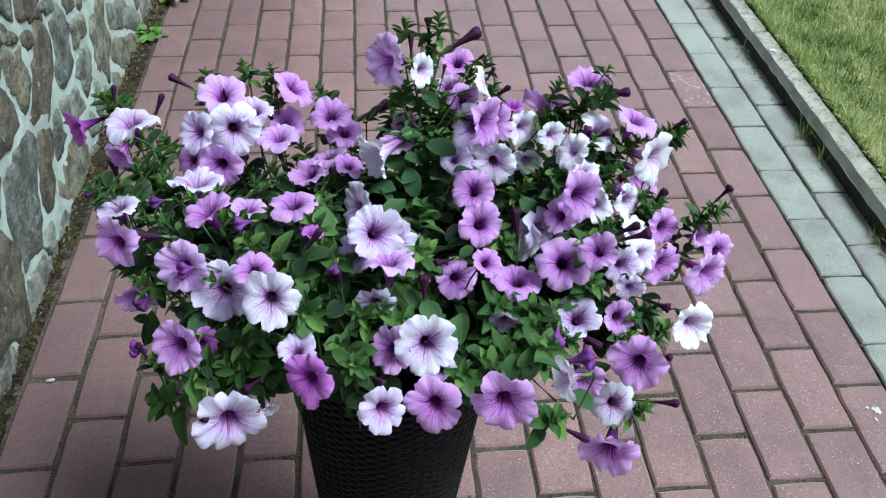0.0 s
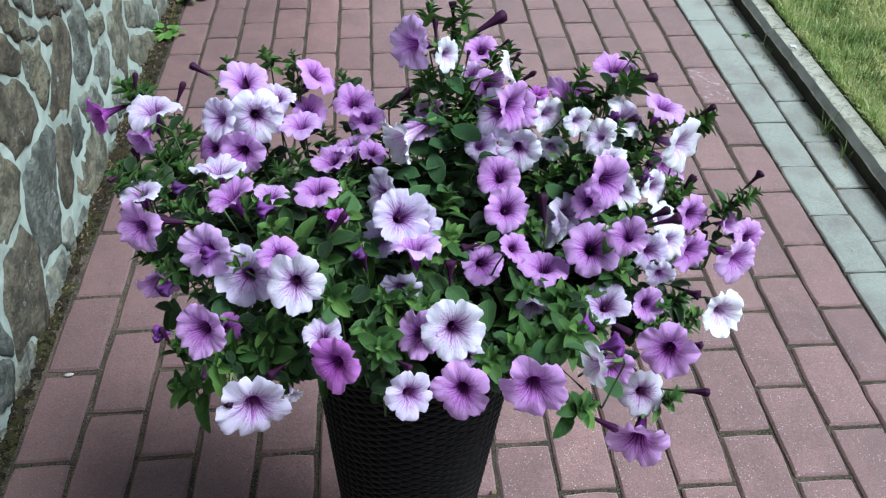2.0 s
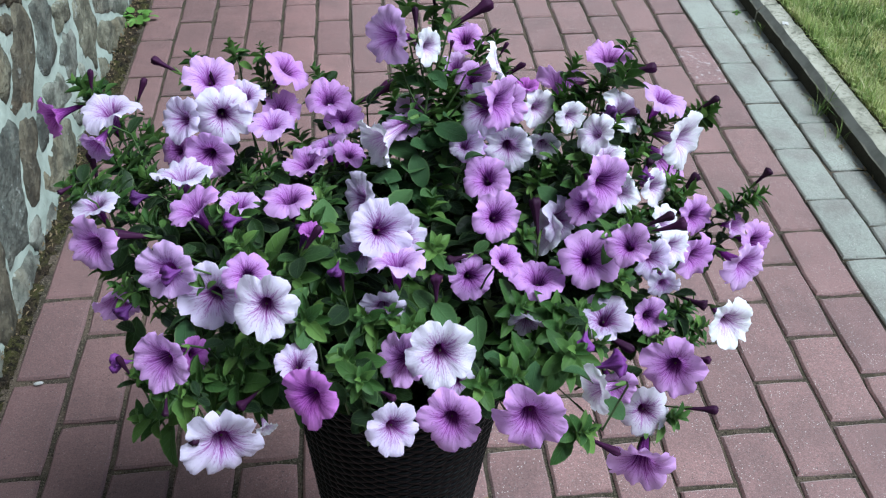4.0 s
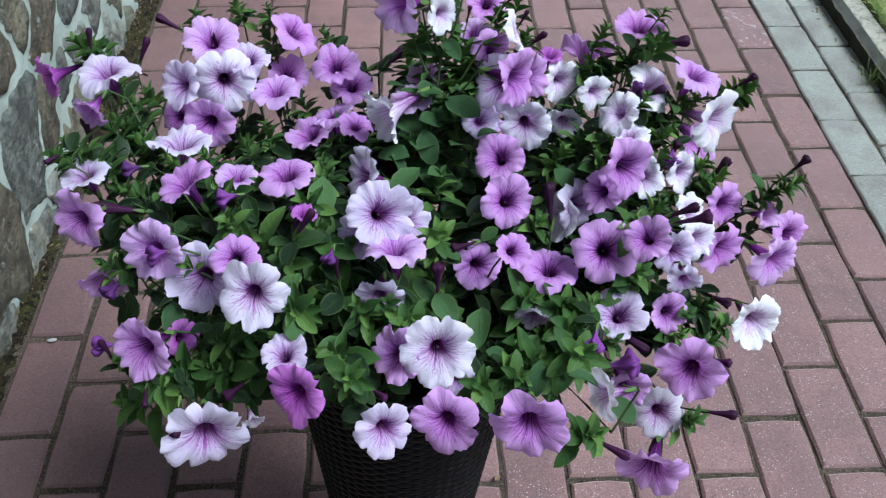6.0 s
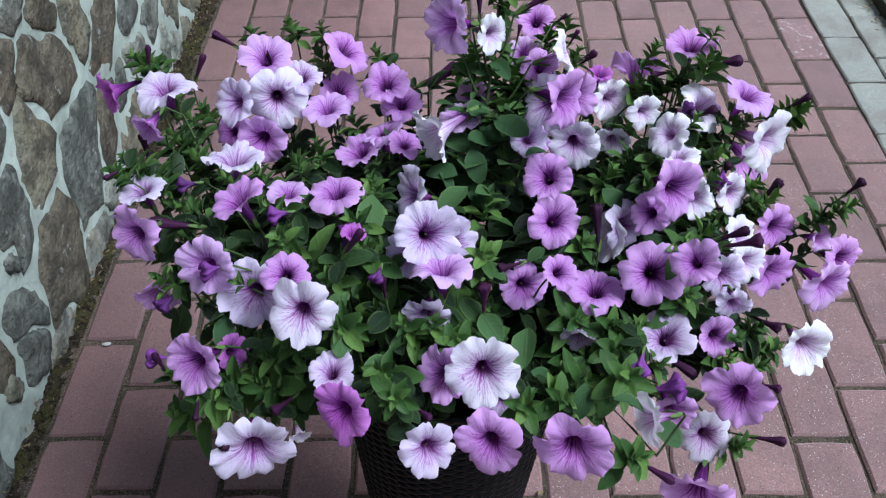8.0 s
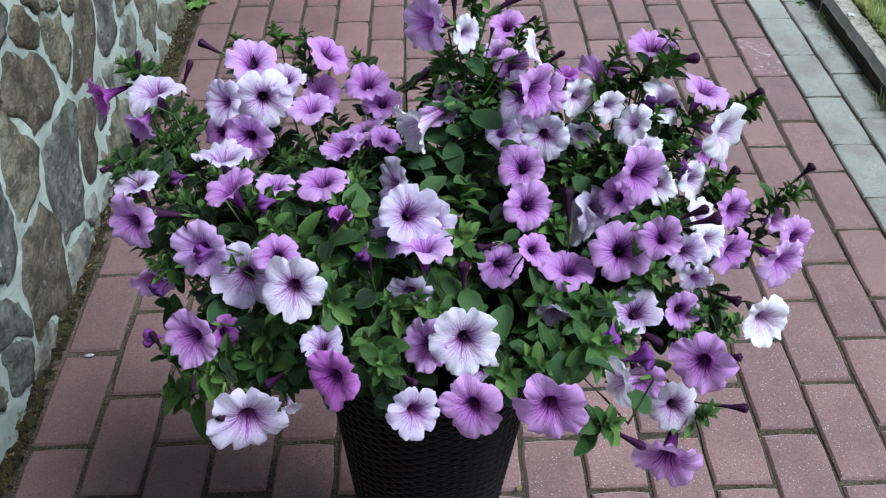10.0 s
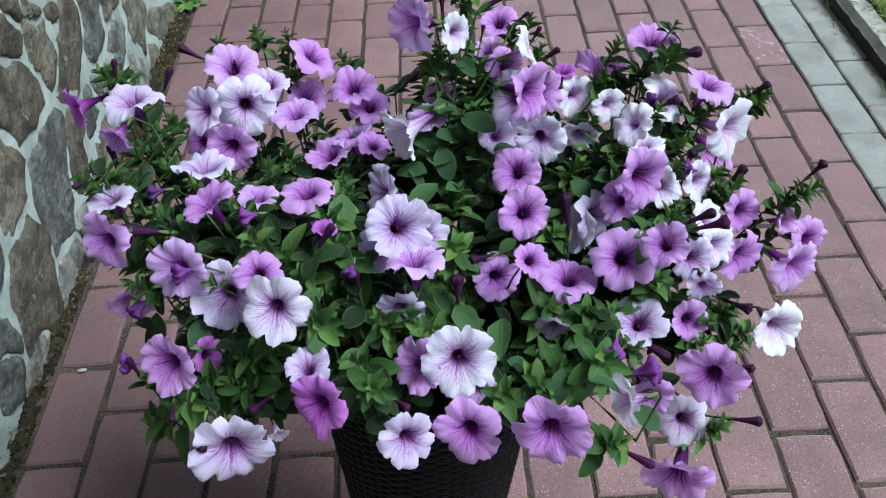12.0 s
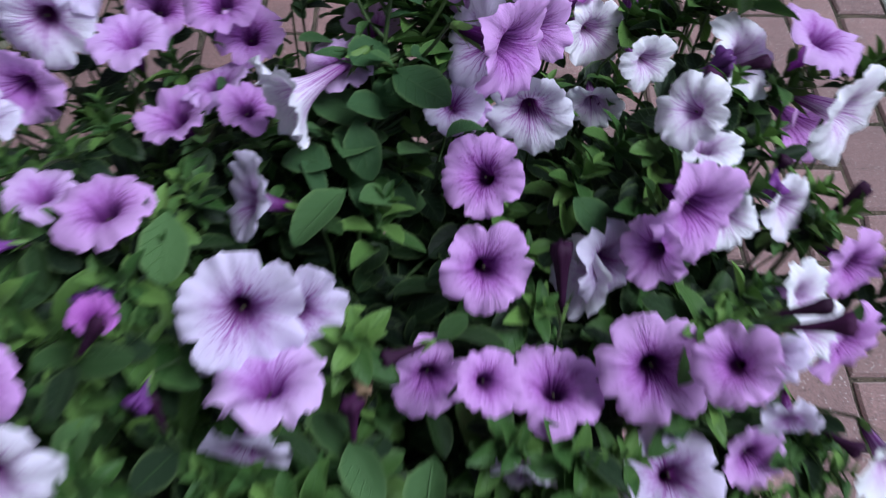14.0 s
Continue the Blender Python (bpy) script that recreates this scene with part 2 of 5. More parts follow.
def petal_material(name, edge, mid, throat, vein, veins=0.8, throat_out=0.40, share=0.42):
    """Petunia petals: uv x is the reach from the tube's foot to the rim, uv y the turn round the flower."""
    n = Nodes(name)
    uv = n.tree.nodes.new("ShaderNodeSeparateXYZ")
    n.tree.links.new(n.tree.nodes.new("ShaderNodeTexCoord").outputs["UV"], uv.inputs[0])
    r, a = uv.outputs[0], uv.outputs[1]
    v = n.coords("Object", True)
    rnd = n.random()
    whole = n.math("MULTIPLY", a, 2 * math.pi)
    cos_a, sin_a = n.math("COSINE", whole), n.math("SINE", whole)

    def streaks(width, along, detail):
        """Noise drawn out from the throat to the rim."""
        at_ = n.node("CombineXYZ", X=n.math("MULTIPLY", cos_a, width), Y=n.math("MULTIPLY", sin_a, width),
                     Z=n.math("ADD", n.math("MULTIPLY", r, along), n.math("MULTIPLY", rnd, 50.0)))
        return n.noise(at_.outputs[0], 1.0, detail, 0.6)

    broad, thin = streaks(4.0, 1.2, 3.0), streaks(15.0, 2.2, 3.0)
    tint = n.mix(n.math("MULTIPLY", rnd, 0.5), edge, mid)
    c = n.mix(n.ramp(n.math("ADD", r, n.math("MULTIPLY", broad, 0.6)), 1.22, 0.5), tint, mid)
    c = n.mix(n.math("MULTIPLY", n.ramp(n.noise(v, 9, 2), 0.45, 0.75), 0.35), c, edge)
    # five midribs, and finer veins that fan out of the throat
    turn = n.math("ADD", a, n.math("MULTIPLY", n.noise(v, 6, 2), 0.05))
    rib = n.math("ABSOLUTE", n.math("SUBTRACT", n.math("FRACT", n.math("MULTIPLY", turn, 5.0)), 0.5))
    rib = n.ramp(rib, n.math("MULTIPLY", n.math("SUBTRACT", 1.15, r), 0.09), 0.0)
    fine = n.ramp(thin, n.math("ADD", 0.50, n.math("MULTIPLY", r, 0.10)), n.math("ADD", 0.56, n.math("MULTIPLY", r, 0.14)))
    fade = n.ramp(n.math("ADD", r, n.math("MULTIPLY", broad, 0.5)), 1.22, 0.48)
    # side veins that branch off the ribs, each of its own strength and length
    side = n.math("ADD", turn, n.math("MULTIPLY", n.math("SUBTRACT", streaks(5.0, 5.0, 2.0), 0.5), 0.035))
    branch = n.math("ABSOLUTE", n.math("SUBTRACT", n.math("FRACT", n.math("MULTIPLY", side, 30.0)), 0.5))
    branch = n.math("MULTIPLY", n.ramp(branch, n.math("MULTIPLY", n.math("SUBTRACT", 1.12, r), 0.30), 0.0), n.ramp(streaks(7.0, 0.8, 1.0), 0.34, 0.52))
    lines = n.math("MAXIMUM", n.math("MULTIPLY", rib, 0.85), n.math("MAXIMUM", n.math("MULTIPLY", fine, 0.4), n.math("MULTIPLY", branch, 0.95)))
    lines = n.math("MULTIPLY", lines, n.math("MULTIPLY", fade, veins))
    c = n.mix(lines, c, vein)
    halo = n.ramp(n.math("ADD", r, n.math("ADD", n.math("MULTIPLY", rib, -0.12), n.math("MULTIPLY", n.math("SUBTRACT", thin, 0.5), -0.9))), throat_out + 0.30, throat_out - 0.05)
    c = n.mix(n.math("MULTIPLY", halo, n.math("MULTIPLY", veins, 0.34)), c, vein)
    deep = n.ramp(n.math("ADD", r, n.math("ADD", n.math("MULTIPLY", rib, -0.08), n.math("MULTIPLY", n.math("SUBTRACT", thin, 0.5), -0.45))), throat_out + 0.04, throat_out - 0.18)
    c = n.mix(deep, c, throat)
    h = n.math("ADD", n.math("MULTIPLY", thin, 1.2), n.math("ADD", n.math("MULTIPLY", broad, 1.5), n.math("MULTIPLY", n.noise(v, 60, 3), 0.5)))
    n.done(c, 0.6, h, 0.5, 0.002, 0.2)
    return n.translucent(c, share)


DARK_THROAT = (0.085, 0.008, 0.11)
PETALS = {
    "white": petal_material("white_petal", (0.93, 0.92, 0.96), (0.88, 0.78, 0.93), (0.24, 0.03, 0.28), (0.42, 0.10, 0.50), 0.75, 0.24, 0.32),
    "eyed": petal_material("white_dark_eyed_petal", (0.87, 0.83, 0.93), (0.82, 0.71, 0.90), (0.15, 0.012, 0.17), (0.34, 0.04, 0.40), 1.0, 0.29),
    "pale": petal_material("pale_lavender_petal", (0.83, 0.755, 0.92), (0.75, 0.60, 0.88), (0.15, 0.012, 0.17), (0.31, 0.025, 0.37), 1.0, 0.29),
    "lilac": petal_material("lilac_petal", (0.82, 0.57, 0.91), (0.71, 0.39, 0.85), (0.21, 0.02, 0.26), (0.33, 0.04, 0.42), 1.0, 0.28),
    "purple": petal_material("purple_petal", (0.79, 0.47, 0.88), (0.66, 0.28, 0.79), DARK_THROAT, (0.23, 0.015, 0.29), 1.0, 0.31),
    "deep": petal_material("magenta_purple_petal", (0.66, 0.25, 0.73), (0.51, 0.13, 0.59), DARK_THROAT, (0.19, 0.01, 0.24), 1.0, 0.31),
}


def plain_plant_material(name, low, high, rough, share, relief=60, specular=0.4):
    n = Nodes(name)
    v = n.coords("Object", True)
    c = n.mix(n.random(), low, high)
    c = n.mix(n.ramp(n.noise(v, 35, 3), 0.35, 0.7), c, n.mix(0.4, c, low))
    n.done(c, rough, n.noise(v, relief * 4, 3), 0.25, 0.001, specular)
    return n.translucent(c, share) if share else n.mat


def leaf_material(name, low, high, joined):
    n = Nodes(name)
    pick = n.island() if joined else n.random()
    uv = n.tree.nodes.new("ShaderNodeSeparateXYZ")
    n.tree.links.new(n.tree.nodes.new("ShaderNodeTexCoord").outputs["UV"], uv.inputs[0])
    across = n.math("ABSOLUTE", uv.outputs[1])
    v = n.coords("Object", not joined)
    c = n.mix(n.math("POWER", pick, 2.6), low, high)
    c = n.mix(n.math("MULTIPLY", n.ramp(n.noise(v, 60, 4), 0.4, 0.7), 0.2), c, n.mix(0.5, c, high))
    rib = n.ramp(across, 0.07, 0.0)
    side = n.math("ABSOLUTE", n.math("SUBTRACT", n.math("FRACT", n.math("SUBTRACT", n.math("MULTIPLY", uv.outputs[0], 6.0), n.math("MULTIPLY", across, 1.6))), 0.5))
    side = n.ramp(side, 0.09, 0.0)
    c = n.mix(n.math("MULTIPLY", n.math("MAXIMUM", rib, n.math("MULTIPLY", side, 0.35)), 0.35), c, (0.08, 0.14, 0.05))
    rim = n.math("MULTIPLY", n.ramp(n.math("ADD", across, n.math("MULTIPLY", n.noise(v, 90, 2), 0.2)), 0.88, 1.1), 0.55)
    c = n.mix(rim, c, n.mix(0.35, c, (0.25, 0.36, 0.12)))
    h = n.math("SUBTRACT", n.math("MULTIPLY", n.noise(v, 160, 3), 0.6), n.math("MAXIMUM", rib, side))
    n.bsdf.inputs["Sheen Weight"].default_value = 0.05  # short sticky hairs
    n.bsdf.inputs["Sheen Roughness"].default_value = 0.4
    n.bsdf.inputs["Sheen Tint"].default_value = (0.75, 0.95, 0.6, 1.0)
    n.done(c, 0.55, h, 0.5, 0.0012, 0.22)
    return n.translucent(n.mix(0.3, c, (0.12, 0.22, 0.03)), 0.2)


# shade inside the bush is put into the near-black stem and mass leaves
SHADED_LEAF = leaf_material("shaded_petunia_leaf", (0.007, 0.019, 0.006), (0.034, 0.076, 0.018), False)
# broad leaves: a paler copy, the light on them put into the colour
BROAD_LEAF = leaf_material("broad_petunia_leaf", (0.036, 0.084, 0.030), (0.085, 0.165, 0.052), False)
SHADED_LEAF_MASS = leaf_material("shaded_petunia_leaf_mass", (0.004, 0.011, 0.004), (0.020, 0.044, 0.011), True)
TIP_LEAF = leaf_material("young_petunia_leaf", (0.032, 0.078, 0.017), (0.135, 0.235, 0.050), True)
STEM = plain_plant_material("hairy_green_stem", (0.035, 0.065, 0.018), (0.065, 0.105, 0.028), 0.6, 0.0)
CALYX = plain_plant_material("green_calyx", (0.075, 0.14, 0.03), (0.13, 0.21, 0.05), 0.55, 0.15)
BUD = plain_plant_material("dark_purple_bud", (0.022, 0.005, 0.020), (0.050, 0.010, 0.046), 0.6, 0.0, 60, 0.15)
WILTED = plain_plant_material("wilted_violet_petal", (0.07, 0.012, 0.11), (0.22, 0.05, 0.31), 0.6, 0.15)
DRY = plain_plant_material("dry_brown_bud", (0.22, 0.14, 0.08), (0.3, 0.2, 0.12), 0.8, 0.0)
STIGMA = plain_plant_material("yellow_green_stigma", (0.05, 0.045, 0.025), (0.09, 0.085, 0.04), 0.5, 0.0)
WEED = leaf_material("weed_leaf", (0.12, 0.24, 0.045), (0.2, 0.34, 0.08), True)


def wicker_material():
    n = Nodes("anthracite_wicker")
    v = n.coords()
    c = n.mix(n.noise(v, 25, 3), (0.0010, 0.0013, 0.0017), (0.0022, 0.0028, 0.0036))
    c = n.mix(n.math("MULTIPLY", n.ramp(n.noise(v, 90, 4, 0.7), 0.6, 0.8), 0.2), c, (0.010, 0.012, 0.014))
    return n.done(c, 0.45, n.noise(v, 400, 2), 0.2, 0.0008, 0.16)


JOINT, SOIL, MORTAR, KERB, KERB_ALGAE_SHADE, KERB_CHAMFER = joint_material(), soil_material(), mortar_material(), kerb_material(), algae_shade_kerb_material(), chamfer_kerb_material()
THATCH, BLADES, TUFT, WICKER = lawn_soil_material(), blade_material(), tuft_material(), wicker_material()
CHALK = plain_plant_material("chalky_white", (0.42, 0.4, 0.38), (0.5, 0.48, 0.45), 0.9, 0.0)
SPLASH = plain_plant_material("chalky_splash", (0.46, 0.44, 0.43), (0.6, 0.58, 0.56), 0.9, 0.0)
STRAW = plain_plant_material("dry_straw", (0.16, 0.115, 0.06), (0.30, 0.23, 0.13), 0.85, 0.0)


# ---- building helpers ----
def mesh_of(name, verts, faces, material, uvs=None, smooth=True):
    me = bpy.data.meshes.new(name)
    me.from_pydata([tuple(v) for v in verts], [], [tuple(f) for f in faces])
    me.materials.append(material)
    if smooth:
        me.polygons.foreach_set("use_smooth", [True] * len(me.polygons))
    if uvs is not None:
        layer = me.uv_layers.new(name="UVMap")
        index = np.zeros(len(me.loops), dtype=np.int32)
        me.loops.foreach_get("vertex_index", index)
        layer.data.foreach_set("uv", np.asarray(uvs, dtype=np.float32)[index].ravel())
    me.update()
    return me


def from_bm(name, bm, material):
    me = bpy.data.meshes.new(name)
    bm.to_mesh(me)
    bm.free()
    me.materials.append(material)
    return me


def part(name, me, parent, m=None, label="", kind=""):
    ob = new(name, me)
    ob.parent = parent
    if m is not None:
        ob.matrix_basis = m
    return tagged(ob, label, kind=kind)


def empty(name, at, label, category, kind="", group=""):
    ob = new(name)
    ob.location = at
    ob.empty_display_size = 0.05
    return tagged(ob, label, category, group, kind)


def fan(x, y):
    """The paving's columns open slightly as they go."""
    near = min(1.0, max(0.0, (1.0 - y) / 0.7))
    return -0.8 + (x + 0.8) * (1 + 0.020 * (y - 0.3)) - 0.034 * max(0.0, -x - 1.0) * near * near * (3 - 2 * near)


def drift(x, y):
    """How far the rows of blocks run on beyond their even spacing, more so towards the wall."""
    t = min(1.0, max(0.0, y))
    left, back = min(1.0, max(0.0, (-x - 0.9) / 0.5)), min(1.0, max(0.0, (0.6 - y) / 0.4))
    return 0.013 * left * left * (3 - 2 * left) * back + 0.045 * max(0.0, y - 0.75) + 0.055 * min(1.1, max(0.0, -x - 0.3)) * t * t * (3 - 2 * t)


def slab_mesh(name, wide, long, deep, material, rng, chamfer=0.0038):
    """A worn block: bevelled top rim with uneven corners, open underneath."""
    rim = [(-1 + 2 * k / 3, -1) for k in range(3)] + [(1, -1 + 2 * k / 6) for k in range(6)]
    rim += [(1 - 2 * k / 3, 1) for k in range(3)] + [(-1, 1 - 2 * k / 6) for k in range(6)]
    n, verts = len(rim), []
    worn = [(rng.uniform(-0.0014, 0.0011), rng.uniform(-0.0014, 0.0011)) for _ in rim]
    for inset, z in ((0.0, -deep), (0.0, -chamfer * 1.2), (chamfer, 0.0), (chamfer + 0.012, 0.0004)):
        for (sx, sy), (jx, jy) in zip(rim, worn):
            cut = 0.0018 if abs(sx) == 1 and abs(sy) == 1 else 0.0
            scale = 1.0 if inset <= chamfer else 0.3
            verts.append((sx * (wide / 2 - inset - cut) + jx * scale, sy * (long / 2 - inset - cut) + jy * scale, z - (abs(jx) * 0.6 if inset == chamfer else 0)))
    verts.append((0, 0, 0.0006))
    faces = [(a * n + i, a * n + (i + 1) % n, a * n + n + (i + 1) % n, a * n + n + i) for a in range(3) for i in range(n)]
    faces += [(3 * n + i, 3 * n + (i + 1) % n, 4 * n) for i in range(n)]
    return mesh_of(name, verts, faces, material, smooth=False)


# ---- ground ----
bm = bmesh.new()
bmesh.ops.create_grid(bm, x_segments=2, y_segments=2, size=400)
ground = new("ground", from_bm("ground", bm, THATCH))
ground.location = (0, 0, -0.09)
tagged(ground, "flat mown ground round the path", "ground", kind="structure")


# ---- the plant's pot ----
POT = Vector((-0.935, -0.30, 0.0))
POT_HIGH = 0.525


def pot_radius(z):
    return 0.077 + 0.082 * z


def ring_mesh(name, material, z, radius, tube, waves=0, depth=0.0, phase=0.0, segments=180, sides=4, flat=1.0):
    verts, faces = [], []
    for i in range(segments):
        a = 2 * math.pi * i / segments
        r = radius + depth * math.cos(waves * a + phase)
        for k in range(sides):
            b = 2 * math.pi * (k + 0.5) / sides
            rr = r + tube * math.cos(b)
            verts.append((rr * math.cos(a), rr * math.sin(a), z + tube * flat * math.sin(b)))
    for i in range(segments):
        for k in range(sides):
            p, q = i * sides, ((i + 1) % segments) * sides
            faces.append((p + k, q + k, q + (k + 1) % sides, p + (k + 1) % sides))
    return mesh_of(name, verts, faces, material)


def lathe_mesh(name, profile, material, segments=64):
    verts, faces = [], []
    for r, z in profile:
        verts += [(r * math.cos(2 * math.pi * i / segments), r * math.sin(2 * math.pi * i / segments), z) for i in range(segments)]
    for a in range(len(profile) - 1):
        for i in range(segments):
            j = (i + 1) % segments
            faces.append((a * segments + i, a * segments + j, (a + 1) * segments + j, (a + 1) * segments + i))
    return mesh_of(name, verts, faces, material)


planter = empty("planter", POT, "tall tapered black woven-wicker planter on the red paving", "planter")
planter.matrix_basis = pose(POT.x - 0.021, POT.y, 0.003, 0, 2.4, 0)  # leans a little on the uneven paving
part("shell", lathe_mesh("shell", [(0.0, 0.004), (pot_radius(0) - 0.004, 0.004), (pot_radius(0) - 0.002, 0.0), (pot_radius(POT_HIGH) - 0.002, POT_HIGH),
                                   (pot_radius(POT_HIGH) - 0.007, POT_HIGH), (pot_radius(0.42) - 0.008, 0.40)], WICKER), planter)
rows_of_weave = 78
for i in range(rows_of_weave):
    z = 0.012 + (POT_HIGH - 0.03) * i / (rows_of_weave - 1)
    part("strand", ring_mesh("strand", WICKER, z, pot_radius(z), 0.0027, 28, 0.0013, math.pi * (i % 2), 224, 6, 1.12), planter)
part("rim", ring_mesh("rim", WICKER, POT_HIGH, pot_radius(POT_HIGH), 0.0050, 60, 0.0012, 0.0, 180, 6), planter, label="thicker braided top rim")
part("foot_ring", ring_mesh("foot_ring", WICKER, 0.006, pot_radius(0), 0.0055, 0, 0.0, 0.0, 96, 6), planter)
part("potting_soil", lathe_mesh("potting_soil", [(0.0, 0.488), (0.04, 0.492), (0.08, 0.486), (pot_radius(0.47) - 0.003, 0.475)], SOIL, 40), planter, label="dark potting soil")

# ---- the petunia ----
petunia = empty("petunia", POT + Vector((0, 0, 0.488)), "bushy petunia with lilac, purple and white blooms in the planter", "flowering plant")
CROWN = Vector((POT.x, POT.y, 0.488))
HOME = petunia.matrix_basis.translation.copy()
rng = random.Random(11)


def turned(way, roll=0.0):
    return Vector(way).to_track_quat("Z", "Y").to_matrix().to_4x4() @ Matrix.Rotation(roll, 4, "Z")


def at(place, way, roll=0.0, scale=1.0):
    """A pose in the petunia's own space."""
    return Matrix.Translation(Vector(place) - HOME) @ turned(way, roll) @ Matrix.Scale(scale, 4)


FORMS = {  # reach and height of the funnel from its foot to its rim, for a rim of radius 1
    "open": [(0.004, -1.32), (0.085, -1.30), (0.115, -1.05), (0.15, -0.78), (0.185, -0.56), (0.225, -0.40), (0.285, -0.27), (0.38, -0.175), (0.49, -0.11), (0.60, -0.07), (0.70, -0.04), (0.80, -0.02), (0.88, -0.01), (0.95, -0.012), (1.0, -0.03)],
    "cup": [(0.004, -1.62), (0.10, -1.60), (0.14, -1.30), (0.19, -1.0), (0.25, -0.76), (0.32, -0.56), (0.41, -0.40), (0.51, -0.28), (0.62, -0.18), (0.73, -0.10), (0.84, -0.04), (0.93, -0.01), (1.0, -0.02)],
    "trumpet": [(0.004, -2.12), (0.09, -2.1), (0.11, -1.75), (0.14, -1.4), (0.18, -1.08), (0.24, -0.80), (0.32, -0.57), (0.42, -0.39), (0.55, -0.25), (0.71, -0.16), (0.82, -0.07), (0.92, -0.01), (1.0, 0.0)],
}


def corolla_mesh(form, colour, seed):
    """Five fused petals: a funnel with a broad, round-lobed, softly ruffled rim."""
    r = random.Random(seed)
    segments, profile = 80, FORMS[form]
    lobe = [r.uniform(0.93, 1.04) for _ in range(5)]
    lift = [r.uniform(-0.30, 0.18) for _ in range(5)]
    cleft = [r.uniform(0.08, 0.22) for _ in range(5)]
    skew = [r.uniform(-0.2, 0.2) for _ in range(5)]
    bend, bend_way, lean = r.uniform(-0.38, 0.12), r.uniform(0, 3.14), r.uniform(0, 0.16)
    phase, phase2, ruffle, fold = r.uniform(0, 6.3), r.uniform(0, 6.3), r.uniform(0.018, 0.05), r.uniform(0.03, 0.09)
    verts, uvs, faces = [], [], []
    for k, (reach, high) in enumerate(profile):
        s = max(0.0, (reach - 0.22) / 0.78)
        for i in range(segments + 1):
            a = 2 * math.pi * (i % segments) / segments
            t = a / (2 * math.pi) * 5
            n, f = int(t) % 5, t - int(t)
            w = math.sin(math.pi * f) ** 2
            near = n if f < 0.5 else (n + 1) % 5
            gap = min(f, 1 - f)
            notch = 1 - s**3 * (cleft[near] * math.exp(-((gap / 0.075) ** 2)) + 0.065 * (1 - math.sin(math.pi * f) ** 0.7))
            rr = reach * (1 + (lobe[n] * w + 0.99 * (1 - w) - 1) * s) * notch
            z = high + s**1.8 * (lift[n] * w + skew[n] * w * (f - 0.5) * 2)
            z += fold * s * (1 - 0.5 * s) * (1 - 2.2 * math.exp(-((gap / 0.16) ** 2)))
            z -= 0.06 * s**4 * w
            z += s * (bend * rr * rr * math.cos(a - bend_way) ** 2 + lean * rr * math.cos(a - 2.1 * bend_way))
            z += ruffle * s**4 * (math.sin(11 * a + phase) + 0.8 * math.sin(19 * a + phase2) + 0.5 * math.sin(33 * a + phase))
            cx, sx = math.cos(a), math.sin(a)
            z += 0.2 * s**2 * noise.noise((cx * 1.1 + seed * 7.7, sx * 1.1, 0.4)) + 0.17 * s**3 * noise.noise((cx * 3.4, sx * 3.4 + seed * 5.1, reach))
            rr *= 1 + 0.10 * s**2 * noise.noise((cx * 2.2, sx * 2.2, seed * 3.3))
            rr *= 1 + s**5 * (0.012 * math.sin(23 * a + phase2) + 0.014 * math.sin(37 * a + phase))
            verts.append((rr * cx, rr * sx, z))
            uvs.append((reach, i / segments))
    row = segments + 1
    for k in range(len(profile) - 1):
        for i in range(segments):
            faces.append((k * row + i, k * row + i + 1, (k + 1) * row + i + 1, (k + 1) * row + i))
    return mesh_of("corolla", verts, faces, PETALS[colour], uvs)


def calyx_mesh():
    """A green cup with five narrow pointed sepals."""
    verts, faces = [], []
    for r, z in ((0.0, -0.24), (0.09, -0.2), (0.13, -0.06), (0.135, 0.06)):
        verts += [(r * math.cos(2 * math.pi * i / 10), r * math.sin(2 * math.pi * i / 10), z) for i in range(10)]
    for a in range(3):
        faces += [(a * 10 + i, a * 10 + (i + 1) % 10, a * 10 + 10 + (i + 1) % 10, a * 10 + 10 + i) for i in range(10)]
    for k in range(5):
        a = 2 * math.pi * (k + 0.5) / 5
        o, s = Vector((math.cos(a), math.sin(a), 0)), Vector((-math.sin(a), math.cos(a), 0))
        base = len(verts)
        for along, wide, out in ((0.02, 0.075, 0.13), (0.22, 0.085, 0.2), (0.42, 0.06, 0.29), (0.58, 0.0, 0.4)):
            for side in (-1, 0, 1):
                p = o * (out + (0.012 if side == 0 else 0)) + s * wide * side + Vector((0, 0, along))
                verts.append(tuple(p))
        for j in range(3):
            for side in range(2):
                q = base + j * 3 + side
                faces.append((q, q + 1, q + 4, q + 3))
    return mesh_of("calyx", verts, faces, CALYX)


def bud_mesh(material, opening):
    """A long furled bud, spirally pleated and swelling towards its tip."""
    verts, faces, segments = [], [], 15
    profile = ((0.03, 0.0), (0.055, 0.12), (0.065, 0.3), (0.085, 0.5), (0.115, 0.7), (0.13 + opening * 0.6, 0.86), (0.10 + opening, 0.97), (0.03 + opening * 0.8, 1.0))
    for k, (r, z) in enumerate(profile):
        for i in range(segments):
            a = 2 * math.pi * i / segments
            rr = r * (1 + 0.34 * (k / 7) * math.cos(5 * a + 2.2 * z))
            verts.append((rr * math.cos(a), rr * math.sin(a), z + 0.025 * (k == 7) * math.cos(3 * a)))
    for k in range(len(profile) - 1):
        faces += [(k * segments + i, k * segments + (i + 1) % segments, (k + 1) * segments + (i + 1) % segments, (k + 1) * segments + i) for i in range(segments)]
    faces.append(tuple(range((len(profile) - 1) * segments, len(profile) * segments)))
    return mesh_of("bud", verts, faces, material)


